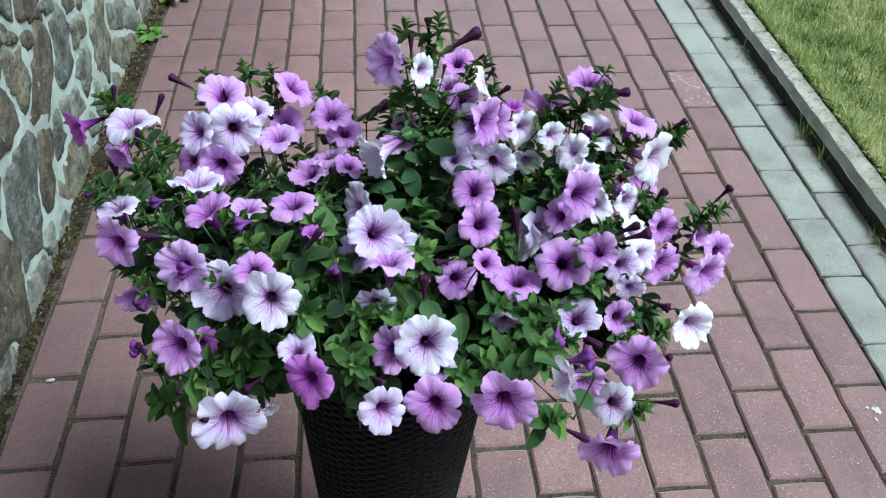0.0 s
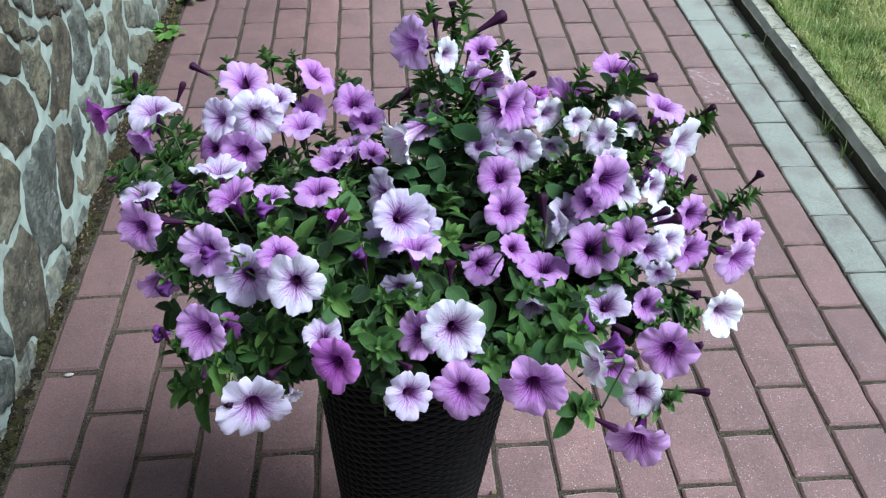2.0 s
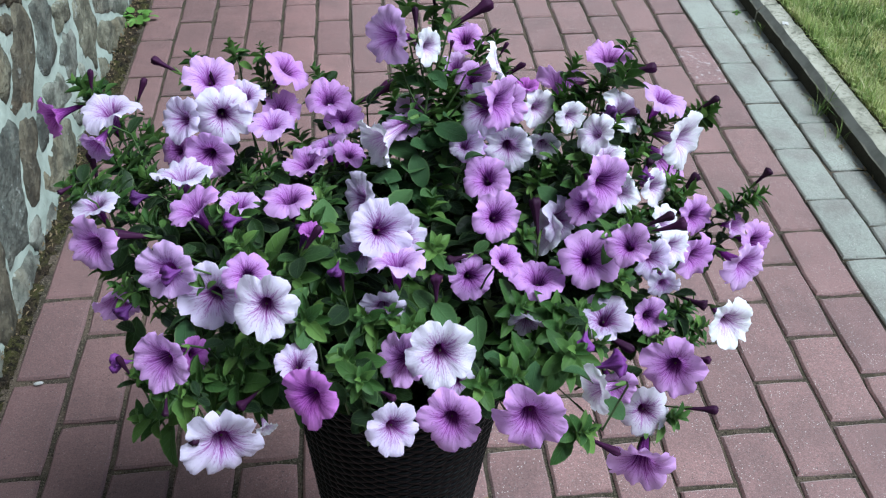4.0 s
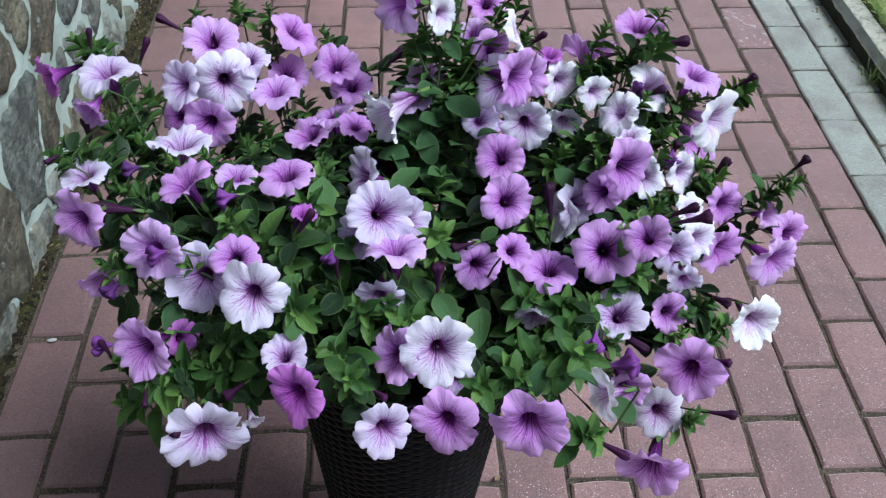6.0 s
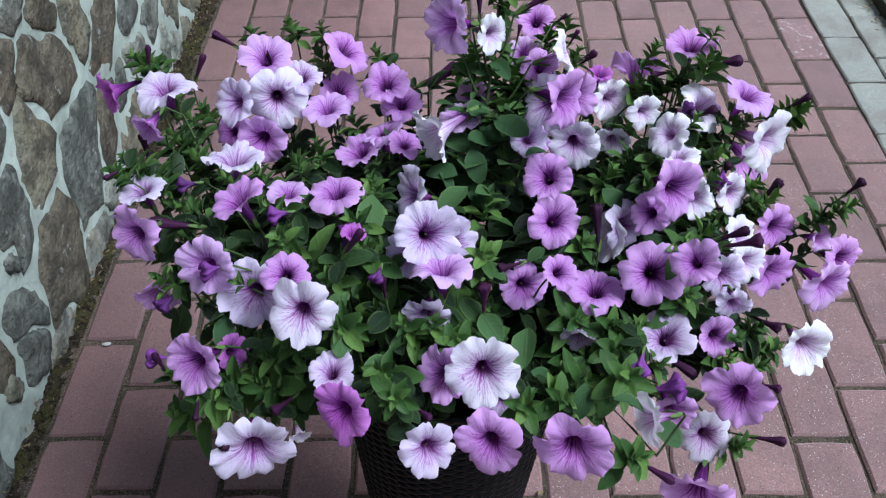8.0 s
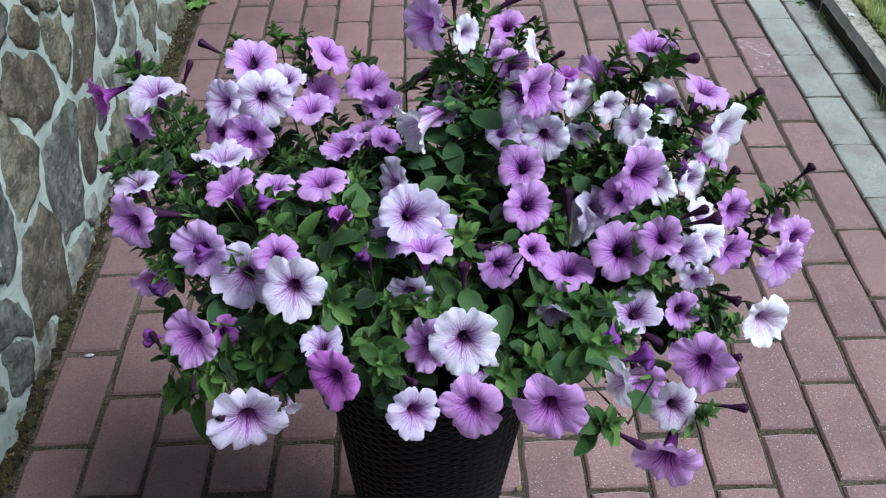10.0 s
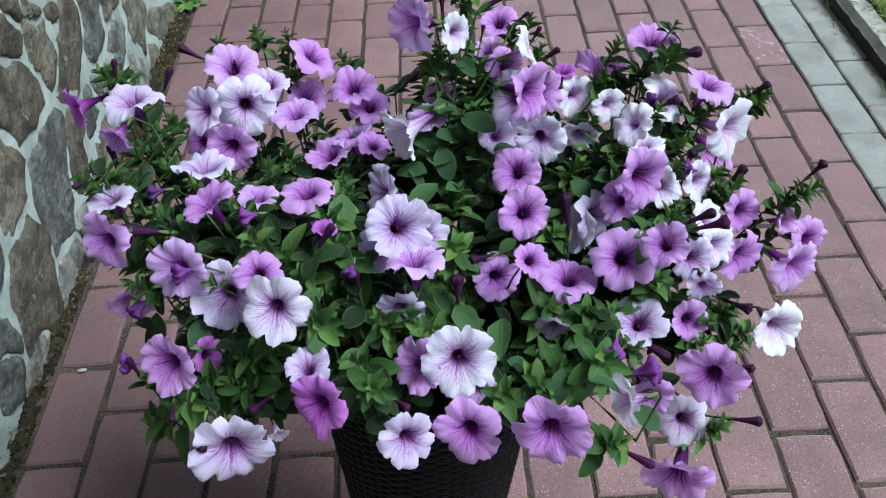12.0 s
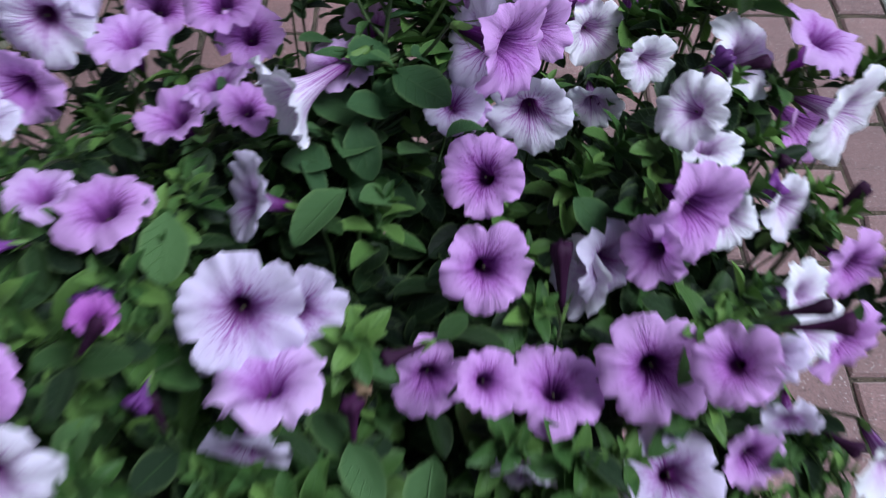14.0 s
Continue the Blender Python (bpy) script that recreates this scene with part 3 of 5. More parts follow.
def stigma_mesh():
    bm = bmesh.new()
    bmesh.ops.create_icosphere(bm, subdivisions=1, radius=0.04)
    bmesh.ops.translate(bm, verts=bm.verts, vec=(0, 0, -0.5))
    for v in bm.verts:
        v.co.z += 0.02 * math.sin(v.co.x * 90)
    return from_bm("stigma", bm, STIGMA)


COROLLAS = {}


def wilted_mesh(seed):
    """A spent corolla, shrivelled into a crumpled, pleated funnel."""
    verts, faces, segments = [], [], 30
    profile = ((0.06, 0.0), (0.07, 0.2), (0.09, 0.4), (0.15, 0.55), (0.25, 0.68), (0.33, 0.80), (0.30, 0.92), (0.16, 0.98))
    for k, (r, z) in enumerate(profile):
        for i in range(segments):
            a = 2 * math.pi * i / segments
            s = k / 7
            rr = r * (1 + 0.45 * s * math.cos(7 * a + 3 * z + seed) + 0.6 * s * noise.noise((math.cos(a) * 2, math.sin(a) * 2, z * 4 + seed)))
            verts.append((rr * math.cos(a) + 0.10 * s * s, rr * math.sin(a), z + 0.22 * s * noise.noise((math.cos(a) * 1.8 + seed, math.sin(a) * 1.8, z * 2))))
    for k in range(len(profile) - 1):
        faces += [(k * segments + i, k * segments + (i + 1) % segments, (k + 1) * segments + (i + 1) % segments, (k + 1) * segments + i) for i in range(segments)]
    faces.append(tuple(range((len(profile) - 1) * segments, len(profile) * segments)))
    return mesh_of("wilted_flower", verts, faces, WILTED)


WILTED_MESHES = [wilted_mesh(1.3), wilted_mesh(4.1), wilted_mesh(7.7)]
CALYX_MESH, STIGMA_MESH = calyx_mesh(), stigma_mesh()
BUD_MESHES = [bud_mesh(BUD, 0.0), bud_mesh(BUD, 0.04), bud_mesh(BUD, 0.10)]
DRY_MESH = bud_mesh(DRY, 0.09)


def stem_mesh(points, thick):
    verts, faces, sides = [], [], 5
    for k, p in enumerate(points):
        way = (points[min(k + 1, len(points) - 1)] - points[max(k - 1, 0)]).normalized()
        x = way.orthogonal().normalized()
        y = way.cross(x)
        r = thick * (1.25 - 0.5 * k / (len(points) - 1))
        verts += [tuple(p + r * (math.cos(2 * math.pi * i / sides) * x + math.sin(2 * math.pi * i / sides) * y)) for i in range(sides)]
    for k in range(len(points) - 1):
        faces += [(k * sides + i, k * sides + (i + 1) % sides, (k + 1) * sides + (i + 1) % sides, (k + 1) * sides + i) for i in range(sides)]
    return mesh_of("stem", verts, faces, STEM)


STEM_LINES = []
MAIN_TIP = Vector((-0.880, -0.130, 0.800))  # the tallest shoot
BLOSSOMS = []


def stem_to(foot, way, thick=0.0013, side_shoot=False):
    """A stem that rises from the crown, arches outwards and ends at foot, pointing along way."""
    foot, way = Vector(foot), Vector(way)
    out = Vector((foot.x - CROWN.x, foot.y - CROWN.y, 0))
    start = CROWN + out * 0.16 + Vector((rng.uniform(-0.02, 0.02), rng.uniform(-0.02, 0.02), 0))
    if side_shoot:  # branches off inside the bush, close below its tip
        start = foot.lerp(start, 0.3)
        start.y += 0.05
        start.z = min(start.z, foot.z - 0.06)
    high = foot.z > 0.69 and abs(foot.x - MAIN_TIP.x) < 0.09 and abs(foot.y - MAIN_TIP.y) < 0.09
    if high:  # branches off the tall main stem
        start = CROWN.lerp(MAIN_TIP, min(0.97, (foot.z - 0.05 - CROWN.z) / (MAIN_TIP.z - CROWN.z)))
    far = (foot - start).length
    a = start + Vector((out.x * 0.15, out.y * 0.15, min(0.15, 0.7 * far)))
    b = foot - way * min(0.05, 0.35 * far) - Vector((0, 0, 0.012))
    points = []
    for k in range(9):
        t = k / 8
        if high:
            points.append(start.lerp(foot, t) + Vector((0, 0, -0.012 * math.sin(math.pi * t))))
            continue
        p = (1 - t) ** 3 * start + 3 * (1 - t) ** 2 * t * a + 3 * (1 - t) * t * t * b + t**3 * foot
        share = min(1.0, math.hypot((p.x + 0.935) / 0.33, (p.y + 0.27) / 0.235))
        if k < 7:
            p.z = min(p.z, 0.605 - 0.085 * share**2 + 0.02 * (k / 6) ** 2)
        points.append(p)
    STEM_LINES.append(points)
    part("stem", stem_mesh([p - HOME for p in points], thick), petunia)


def compass(azimuth, elevation):
    c = math.cos(radians(elevation))
    return Vector((c * math.cos(radians(azimuth)), c * math.sin(radians(azimuth)), math.sin(radians(elevation))))


def bloom(x, y, z, millimetres, azimuth, elevation, colour, form):
    """A blossom whose rim of that radius is centred at x, y, z and faces azimuth and elevation."""
    way, size = compass(azimuth, elevation), millimetres * 0.00102
    key = (form, colour, rng.randrange(9))
    if key not in COROLLAS:
        COROLLAS[key] = corolla_mesh(*key[:2], 101 + len(COROLLAS))
    flower = part("flower", COROLLAS[key], petunia, at((x, y, z), way, rng.uniform(0, 6.28), size) @ Matrix.Diagonal((rng.uniform(0.95, 1.04), rng.uniform(0.95, 1.04), 1.0, 1.0)))
    foot = FORMS[form][0][1]
    part("calyx", CALYX_MESH, flower, Matrix.Translation((0, 0, foot * 0.97)) @ Matrix.Scale(0.85, 4))
    if form == "open":
        part("stigma", STIGMA_MESH, flower)
    place = Vector((x, y, z))
    BLOSSOMS.append((place, way, size))
    base = place + way * size * (foot - 0.2)
    down = (way + Vector((0, 0, 0.9))).normalized()
    stem_to(base, down)


def bud(x0, y0, z0, x1, y1, z1):
    a, b = Vector((x0, y0, z0)), Vector((x1, y1, z1))
    long = (b - a).length * 1.15
    ob = part("bud", rng.choice(BUD_MESHES), petunia, at(a, b - a, rng.uniform(0, 6.28), long) @ Matrix.Diagonal((0.82, 0.82, 1.0, 1.0)))
    part("calyx", CALYX_MESH, ob, Matrix.Scale(0.5, 4))
    stem_to(a - (b - a).normalized() * 0.1 * long, (b - a).normalized(), 0.0012, True)


def wilted(x, y, z, millimetres, azimuth, elevation):
    """A spent flower whose crumpled mouth lies at x, y, z."""
    way, size = compass(azimuth, elevation), millimetres / 1000
    foot = Vector((x, y, z)) - way * size * 0.8
    ob = part("wilted_flower", rng.choice(WILTED_MESHES), petunia, at(foot, way, rng.uniform(0, 6.28), size), "shrivelled deep violet spent flower")
    part("calyx", CALYX_MESH, ob, Matrix.Scale(0.55, 4))
    stem_to(foot - way * size * 0.1, (way + Vector((0, 0, 0.9))).normalized())


# leaves
def leaf_shape(fold, droop, wide, pointed=False):
    """Points and faces of an egg-shaped or lance-shaped leaf along +x, with uv (along, across)."""
    verts, uvs, faces = [], [], []
    outline = ((0.0, 0.06), (0.14, 0.5), (0.32, 0.9), (0.54, 1.0), (0.76, 0.84), (0.92, 0.5), (1.0, 0.06))
    if pointed:
        outline = ((0.0, 0.08), (0.14, 0.48), (0.32, 0.9), (0.50, 1.0), (0.72, 0.76), (0.89, 0.42), (1.0, 0.04))
    for along, half in outline:
        for side in (-1.0, -0.5, 0.0, 0.5, 1.0):
            y = side * half * wide
            z = abs(side) ** 1.5 * half * wide * fold - droop * along**2 + 0.05 * wide * math.sin(along * 9 + side * 2)
            verts.append((along, y, z))
            uvs.append((along, side))
    for k in range(len(outline) - 1):
        for s in range(4):
            q = k * 5 + s
            faces.append((q, q + 1, q + 6, q + 5))
    return np.array(verts), faces, uvs


LEAF_MESHES, BROAD_MESHES = [], []
for fold, droop, wide in ((0.35, 0.25, 0.29), (0.2, 0.12, 0.32), (0.5, 0.35, 0.26), (0.15, 0.4, 0.30)):
    v, f, u = leaf_shape(fold, droop, wide)
    LEAF_MESHES.append(mesh_of("leaf", v, f, SHADED_LEAF, u))
    v, f, u = leaf_shape(fold, droop, wide * 1.08)
    BROAD_MESHES.append(mesh_of("leaf", v, f, BROAD_LEAF, u))
SMALL_SHAPES = [leaf_shape(0.6, 0.3, 0.26, True), leaf_shape(0.4, 0.5, 0.29), leaf_shape(0.75, 0.15, 0.23, True)]


def leaf_turn(out, tilt, roll):
    """A turn that lays a leaf's length along out, raised by tilt, with its face up."""
    yaw = math.atan2(out[1], out[0])
    return Matrix.Rotation(yaw, 4, "Z") @ Matrix.Rotation(-tilt, 4, "Y") @ Matrix.Rotation(roll, 4, "X")


def joined_leaves(name, leaves, shapes, material, parent, home, label="", kind="stuff"):
    """Many small leaves as one mesh; leaves are (pose, number of the shape)."""
    verts, faces, uvs, count = [], [], [], 0
    for m, which in leaves:
        v, f, u = shapes[which]
        a = np.array(m)
        verts.append(v @ a[:3, :3].T + a[:3, 3] - np.array(home))
        faces += [[i + count for i in q] for q in f]
        uvs += u
        count += len(v)
    me = mesh_of(name, np.concatenate(verts), faces, material, uvs)
    return part(name, me, parent, kind=kind, label=label)


LEAVES, TIPS = [], []


def under(p):
    """The height of the bush's lower side, which rises outwards."""
    far = math.hypot(p.x - CROWN.x, p.y - CROWN.y)
    if p.y < POT.y and abs(p.x - POT.x) < 0.2:
        return 0.53 + 0.28 * min(0.35, far)
    return 0.50 + 0.24 * min(0.35, far)


VIEW_SIDE = Vector((0.0, -0.62, 0.62)).normalized()  # the side of the bush that faces the open path


def clear_of_blossoms(p, margin=0.8):
    """Whether a leaf there leaves the blossoms' faces and the pot's side free."""
    if p.z < under(p):
        return False
    for place, size in BROADS:
        d = p - place
        along = d.dot(VIEW_SIDE)
        if -0.008 < along < 0.10 and (d - along * VIEW_SIDE).length < size:
            return False
    for place, way, size in BLOSSOMS:
        d = p - place
        deep = d.dot(way)
        if -1.4 * size < deep < 0.3 * size and (d - deep * way).length < 0.6 * size:
            return False
        along = d.dot(VIEW_SIDE)
        if -0.012 < along < 0.16 and (d - along * VIEW_SIDE).length < size * margin + 0.008:
            return False
    return True


def shoot(x, y, z, millimetres, stalk=True):
    """A leafy growing tip: small upright leaves round a short stem."""
    size, p = millimetres / 1000, Vector((x, y, z))
    lean = Vector((p.x - CROWN.x + rng.uniform(-0.07, 0.07), p.y - CROWN.y + rng.uniform(-0.07, 0.07), 0.24)).normalized()
    if stalk:
        stem_to(p - lean * size * 0.6, lean, 0.0012, True)
    side = lean.orthogonal().normalized()
    leaves = []
    for j in range(13):
        k = j * 1.5
        a = j * 2.4 + rng.uniform(-0.3, 0.3)
        rise = 1.2 - k * 0.055 + rng.uniform(-0.12, 0.12)
        round_ = Matrix.Rotation(a, 3, lean) @ side
        out = (round_ * math.cos(rise) + lean * math.sin(rise)).normalized()
        base = p + lean * size * (0.45 - 0.085 * k)
        x_axis = out
        z_axis = (lean - out * lean.dot(out)).normalized()
        y_axis = z_axis.cross(x_axis)
        m = Matrix((x_axis, y_axis, z_axis)).transposed().to_4x4()
        leaves.append((Matrix.Translation(base) @ m @ Matrix.Scale(size * rng.uniform(0.85, 1.3) * (0.55 + 0.055 * k), 4), rng.randrange(3)))
    TIPS.extend(leaves)
    if stalk:  # smaller leaves down the stalk
        points = STEM_LINES[-1]
        for k in range(3, 9):
            for _ in range(2):
                out = Vector((rng.uniform(-1, 1), rng.uniform(-1, 1), 0)).normalized()
                TIPS.append((Matrix.Translation(points[k]) @ leaf_turn(out, rng.uniform(0.0, 0.7), rng.uniform(-0.4, 0.4)) @ Matrix.Scale(rng.uniform(0.011, 0.018), 4), rng.randrange(3)))


BROADS = []


def broad_leaf(x, y, z, millimetres):
    """A single larger leaf."""
    p = Vector((x, y, z))
    out = Vector((p.x - CROWN.x, p.y - CROWN.y - 0.06, 0)).normalized()
    out = Matrix.Rotation(rng.uniform(-1.2, 1.2), 3, "Z") @ out
    size = millimetres / 1000
    m = Matrix.Translation(p - out * size * 0.5 - HOME) @ leaf_turn(out, rng.uniform(-0.6, 0.1), rng.uniform(-0.4, 0.4)) @ Matrix.Scale(size * 0.96, 4)
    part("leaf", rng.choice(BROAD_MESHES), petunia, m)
    BROADS.append((p, size * 0.36))


bloom(-1.307, -0.094, 0.665, 22, -133, 5, "deep", "trumpet")
bloom(-1.226, -0.203, 0.695, 18, -115, -14, "purple", "cup")
bloom(-1.227, -0.127, 0.698, 30, -161, 84, "pale", "open")
bloom(-1.123, -0.098, 0.712, 28, -72, 63, "lilac", "open")
bloom(-1.149, -0.156, 0.696, 25, -123, 29, "pale", "open")
bloom(-1.107, -0.145, 0.690, 31, -77, 21, "eyed", "open")
bloom(-1.166, -0.139, 0.646, 21, -118, 32, "purple", "open")
bloom(-1.125, -0.171, 0.659, 27, -97, 19, "purple", "open")
bloom(-1.148, -0.197, 0.659, 32, 78, 77, "pale", "open")
bloom(-1.084, -0.119, 0.703, 23, -60, 72, "pale", "open")
bloom(-1.037, -0.084, 0.712, 28, -7, 50, "purple", "open")
bloom(-1.050, -0.096, 0.668, 23, -40, 60, "purple", "open")
bloom(-1.058, -0.145, 0.682, 25, -83, 86, "lilac", "open")
bloom(-0.996, -0.144, 0.708, 25, -87, 71, "purple", "open")
bloom(-0.980, -0.152, 0.689, 22, -72, 65, "purple", "open")
bloom(-1.000, -0.179, 0.677, 24, 124, 79, "lilac", "open")
bloom(-0.975, -0.209, 0.682, 18, -40, 72, "purple", "open")
bloom(-1.022, -0.203, 0.669, 23, -158, 72, "purple", "open")
bloom(-0.934, -0.207, 0.807, 27, -141, 21, "lilac", "open")
bloom(-0.890, -0.172, 0.775, 19, -48, 12, "white", "open")
bloom(-0.840, -0.046, 0.718, 22, -91, 57, "purple", "open")
bloom(-0.856, -0.096, 0.708, 20, -97, 46, "lilac", "open")
bloom(-0.846, -0.159, 0.731, 19, -98, 46, "purple", "open")
bloom(-0.821, -0.179, 0.758, 24, -9, 22, "white", "open")
bloom(-0.827, -0.245, 0.752, 29, -41, 9, "purple", "open")
bloom(-0.843, -0.203, 0.720, 26, -128, 20, "pale", "open")
bloom(-0.808, -0.160, 0.697, 25, -63, 18, "purple", "open")
bloom(-0.855, -0.202, 0.681, 20, -98, 56, "lilac", "open")
bloom(-0.813, -0.211, 0.678, 25, -92, 15, "eyed", "open")
bloom(-0.907, -0.141, 0.688, 21, -117, 73, "lilac", "open")
bloom(-0.777, -0.104, 0.691, 14, -12, 80, "deep", "cup")
bloom(-0.765, -0.122, 0.667, 23, -66, 18, "white", "open")
bloom(-0.720, -0.028, 0.654, 30, 76, 36, "purple", "trumpet")
bloom(-0.772, -0.187, 0.662, 19, -90, 4, "white", "open")
bloom(-0.686, -0.098, 0.718, 27, -61, 86, "purple", "open")
bloom(-0.687, -0.184, 0.701, 26, -51, 47, "white", "open")
bloom(-0.646, -0.180, 0.714, 27, -35, 72, "lilac", "open")
bloom(-0.624, -0.207, 0.673, 31, -47, 10, "white", "open")
bloom(-0.745, -0.189, 0.698, 18, -64, 17, "white", "open")
bloom(-0.738, -0.248, 0.718, 21, -144, 40, "white", "open")
bloom(-0.724, -0.251, 0.698, 20, 72, 87, "white", "open")
bloom(-0.609, -0.144, 0.599, 27, -64, 1, "purple", "cup")
bloom(-0.668, -0.261, 0.656, 20, -58, 22, "white", "open")
bloom(-0.733, -0.297, 0.692, 28, -66, 20, "purple", "open")
bloom(-0.706, -0.273, 0.659, 20, -79, 24, "white", "open")
bloom(-1.115, -0.315, 0.706, 26, -177, 69, "purple", "open")
bloom(-1.201, -0.344, 0.690, 26, -116, 19, "purple", "open")
bloom(-1.213, -0.276, 0.686, 21, -172, 78, "pale", "open")
bloom(-1.131, -0.383, 0.689, 26, -103, 21, "lilac", "open")
bloom(-1.097, -0.384, 0.659, 29, -90, 31, "pale", "open")
bloom(-1.061, -0.400, 0.698, 19, -80, 51, "purple", "open")
bloom(-1.043, -0.441, 0.697, 27, -87, 27, "eyed", "open")
bloom(-1.187, -0.368, 0.635, 20, -97, -10, "purple", "cup")
bloom(-1.031, -0.299, 0.701, 26, 167, 86, "purple", "open")
bloom(-1.083, -0.262, 0.668, 20, 36, 84, "lilac", "open")
bloom(-1.005, -0.381, 0.727, 10, 2, 73, "deep", "trumpet")
bloom(-0.970, -0.270, 0.671, 24, -162, 33, "pale", "open")
bloom(-0.948, -0.375, 0.717, 27, -75, 42, "pale", "open")
bloom(-0.937, -0.397, 0.705, 26, 88, 80, "lilac", "open")
bloom(-0.927, -0.355, 0.689, 21, -56, 40, "pale", "open")
bloom(-0.951, -0.413, 0.659, 20, -97, -1, "pale", "open")
bloom(-0.969, -0.369, 0.687, 20, -120, 28, "pale", "open")
bloom(-0.843, -0.255, 0.675, 25, -118, 51, "purple", "open")
bloom(-0.842, -0.326, 0.684, 24, -83, 47, "purple", "open")
bloom(-0.843, -0.390, 0.688, 16, -58, 54, "purple", "open")
bloom(-0.869, -0.366, 0.645, 21, -79, 28, "purple", "open")
bloom(-0.807, -0.366, 0.644, 25, -104, 90, "purple", "open")
bloom(-0.772, -0.296, 0.649, 24, -55, 26, "pale", "open")
bloom(-0.787, -0.295, 0.635, 24, -157, 12, "white", "open")
bloom(-0.758, -0.308, 0.675, 20, -137, 25, "purple", "open")
bloom(-0.764, -0.373, 0.668, 27, -99, 47, "purple", "open")
bloom(-0.735, -0.383, 0.691, 20, -134, 50, "purple", "open")
bloom(-0.696, -0.356, 0.645, 21, -74, 24, "pale", "open")
bloom(-0.695, -0.387, 0.641, 16, -94, 2, "pale", "open")
bloom(-0.680, -0.329, 0.668, 19, -48, 41, "white", "open")
bloom(-0.670, -0.340, 0.644, 22, -55, 21, "white", "open")
bloom(-0.633, -0.292, 0.641, 22, -62, 23, "purple", "open")
bloom(-0.641, -0.331, 0.621, 25, -55, 13, "purple", "open")
bloom(-0.596, -0.347, 0.619, 28, -61, 7, "lilac", "open")
bloom(-0.576, -0.319, 0.626, 23, -59, 27, "purple", "open")
bloom(-0.586, -0.289, 0.624, 14, -52, 29, "lilac", "cup")
bloom(-1.126, -0.468, 0.673, 25, -117, 26, "purple", "open")
bloom(-1.114, -0.416, 0.623, 16, -30, 35, "deep", "open")
bloom(-1.083, -0.508, 0.612, 32, -75, 15, "pale", "open")
bloom(-1.050, -0.491, 0.607, 9, -67, -11, "white", "cup")
bloom(-1.022, -0.466, 0.661, 19, -83, 80, "pale", "open")
bloom(-1.011, -0.510, 0.668, 24, -119, 27, "deep", "open")
bloom(-0.939, -0.466, 0.654, 23, -126, 34, "purple", "open")
bloom(-0.906, -0.473, 0.665, 29, -89, 34, "eyed", "open")
bloom(-0.946, -0.524, 0.641, 22, -70, 33, "pale", "open")
bloom(-0.902, -0.509, 0.624, 26, -103, 29, "purple", "open")
bloom(-0.893, -0.468, 0.622, 16, -97, 30, "pale", "open")
bloom(-0.843, -0.533, 0.652, 28, -98, 18, "purple", "open")
bloom(-0.824, -0.406, 0.622, 17, -103, -12, "pale", "open")
bloom(-0.752, -0.405, 0.624, 25, -110, 66, "pale", "open")
bloom(-0.786, -0.498, 0.639, 21, -165, 7, "white", "open")
bloom(-0.746, -0.448, 0.573, 23, -84, 6, "purple", "open")
bloom(-0.696, -0.446, 0.595, 29, -123, 24, "purple", "open")
bloom(-0.708, -0.441, 0.528, 25, -97, 38, "eyed", "open")
bloom(-0.722, -0.487, 0.506, 31, -113, 0, "purple", "open")
bloom(-0.618, -0.385, 0.582, 26, -83, 17, "white", "open")
bloom(-0.701, -0.387, 0.602, 19, -75, 35, "purple", "open")
bloom(-0.951, -0.234, 0.704, 27, -139, -7, "white", "trumpet")
bloom(-0.923, -0.193, 0.702, 20, -120, 76, "lilac", "open")
bloom(-0.858, -0.209, 0.685, 18, -83, 63, "pale", "open")

bud(-1.181, 0.014, 0.654, -1.206, 0.015, 0.672)
bud(-1.118, -0.091, 0.685, -1.123, -0.085, 0.708)
bud(-1.258, -0.075, 0.683, -1.255, -0.069, 0.706)
bud(-1.224, -0.040, 0.646, -1.212, -0.032, 0.671)
bud(-1.234, -0.199, 0.649, -1.236, -0.188, 0.677)
bud(-1.154, -0.310, 0.668, -1.191, -0.316, 0.679)
bud(-1.057, -0.297, 0.660, -1.090, -0.304, 0.670)
bud(-0.804, -0.337, 0.662, -0.806, -0.322, 0.693)
bud(-0.818, -0.148, 0.748, -0.811, -0.150, 0.763)
bud(-0.806, -0.150, 0.728, -0.793, -0.154, 0.741)
bud(-0.687, -0.144, 0.722, -0.656, -0.152, 0.730)
bud(-0.733, -0.231, 0.700, -0.723, -0.227, 0.721)
bud(-0.706, -0.190, 0.693, -0.683, -0.195, 0.704)
bud(-0.641, -0.252, 0.633, -0.624, -0.247, 0.656)
bud(-0.607, -0.176, 0.690, -0.590, -0.179, 0.705)
bud(-0.574, -0.272, 0.660, -0.562, -0.272, 0.677)
bud(-0.713, -0.353, 0.684, -0.691, -0.356, 0.698)
bud(-0.706, -0.357, 0.681, -0.681, -0.363, 0.693)
bud(-0.670, -0.371, 0.610, -0.652, -0.386, 0.612)
bud(-0.672, -0.444, 0.534, -0.649, -0.454, 0.541)
bud(-0.772, -0.466, 0.531, -0.748, -0.484, 0.530)
bud(-0.969, -0.025, 0.625, -0.930, -0.022, 0.645)
bud(-1.014, -0.393, 0.711, -1.000, -0.389, 0.732)
bud(-0.982, -0.410, 0.677, -0.984, -0.406, 0.698)
bud(-1.057, -0.453, 0.613, -1.072, -0.469, 0.614)
bud(-0.959, -0.492, 0.652, -0.947, -0.505, 0.655)
bud(-1.124, -0.482, 0.648, -1.122, -0.499, 0.648)
bud(-1.162, -0.443, 0.629, -1.168, -0.440, 0.648)
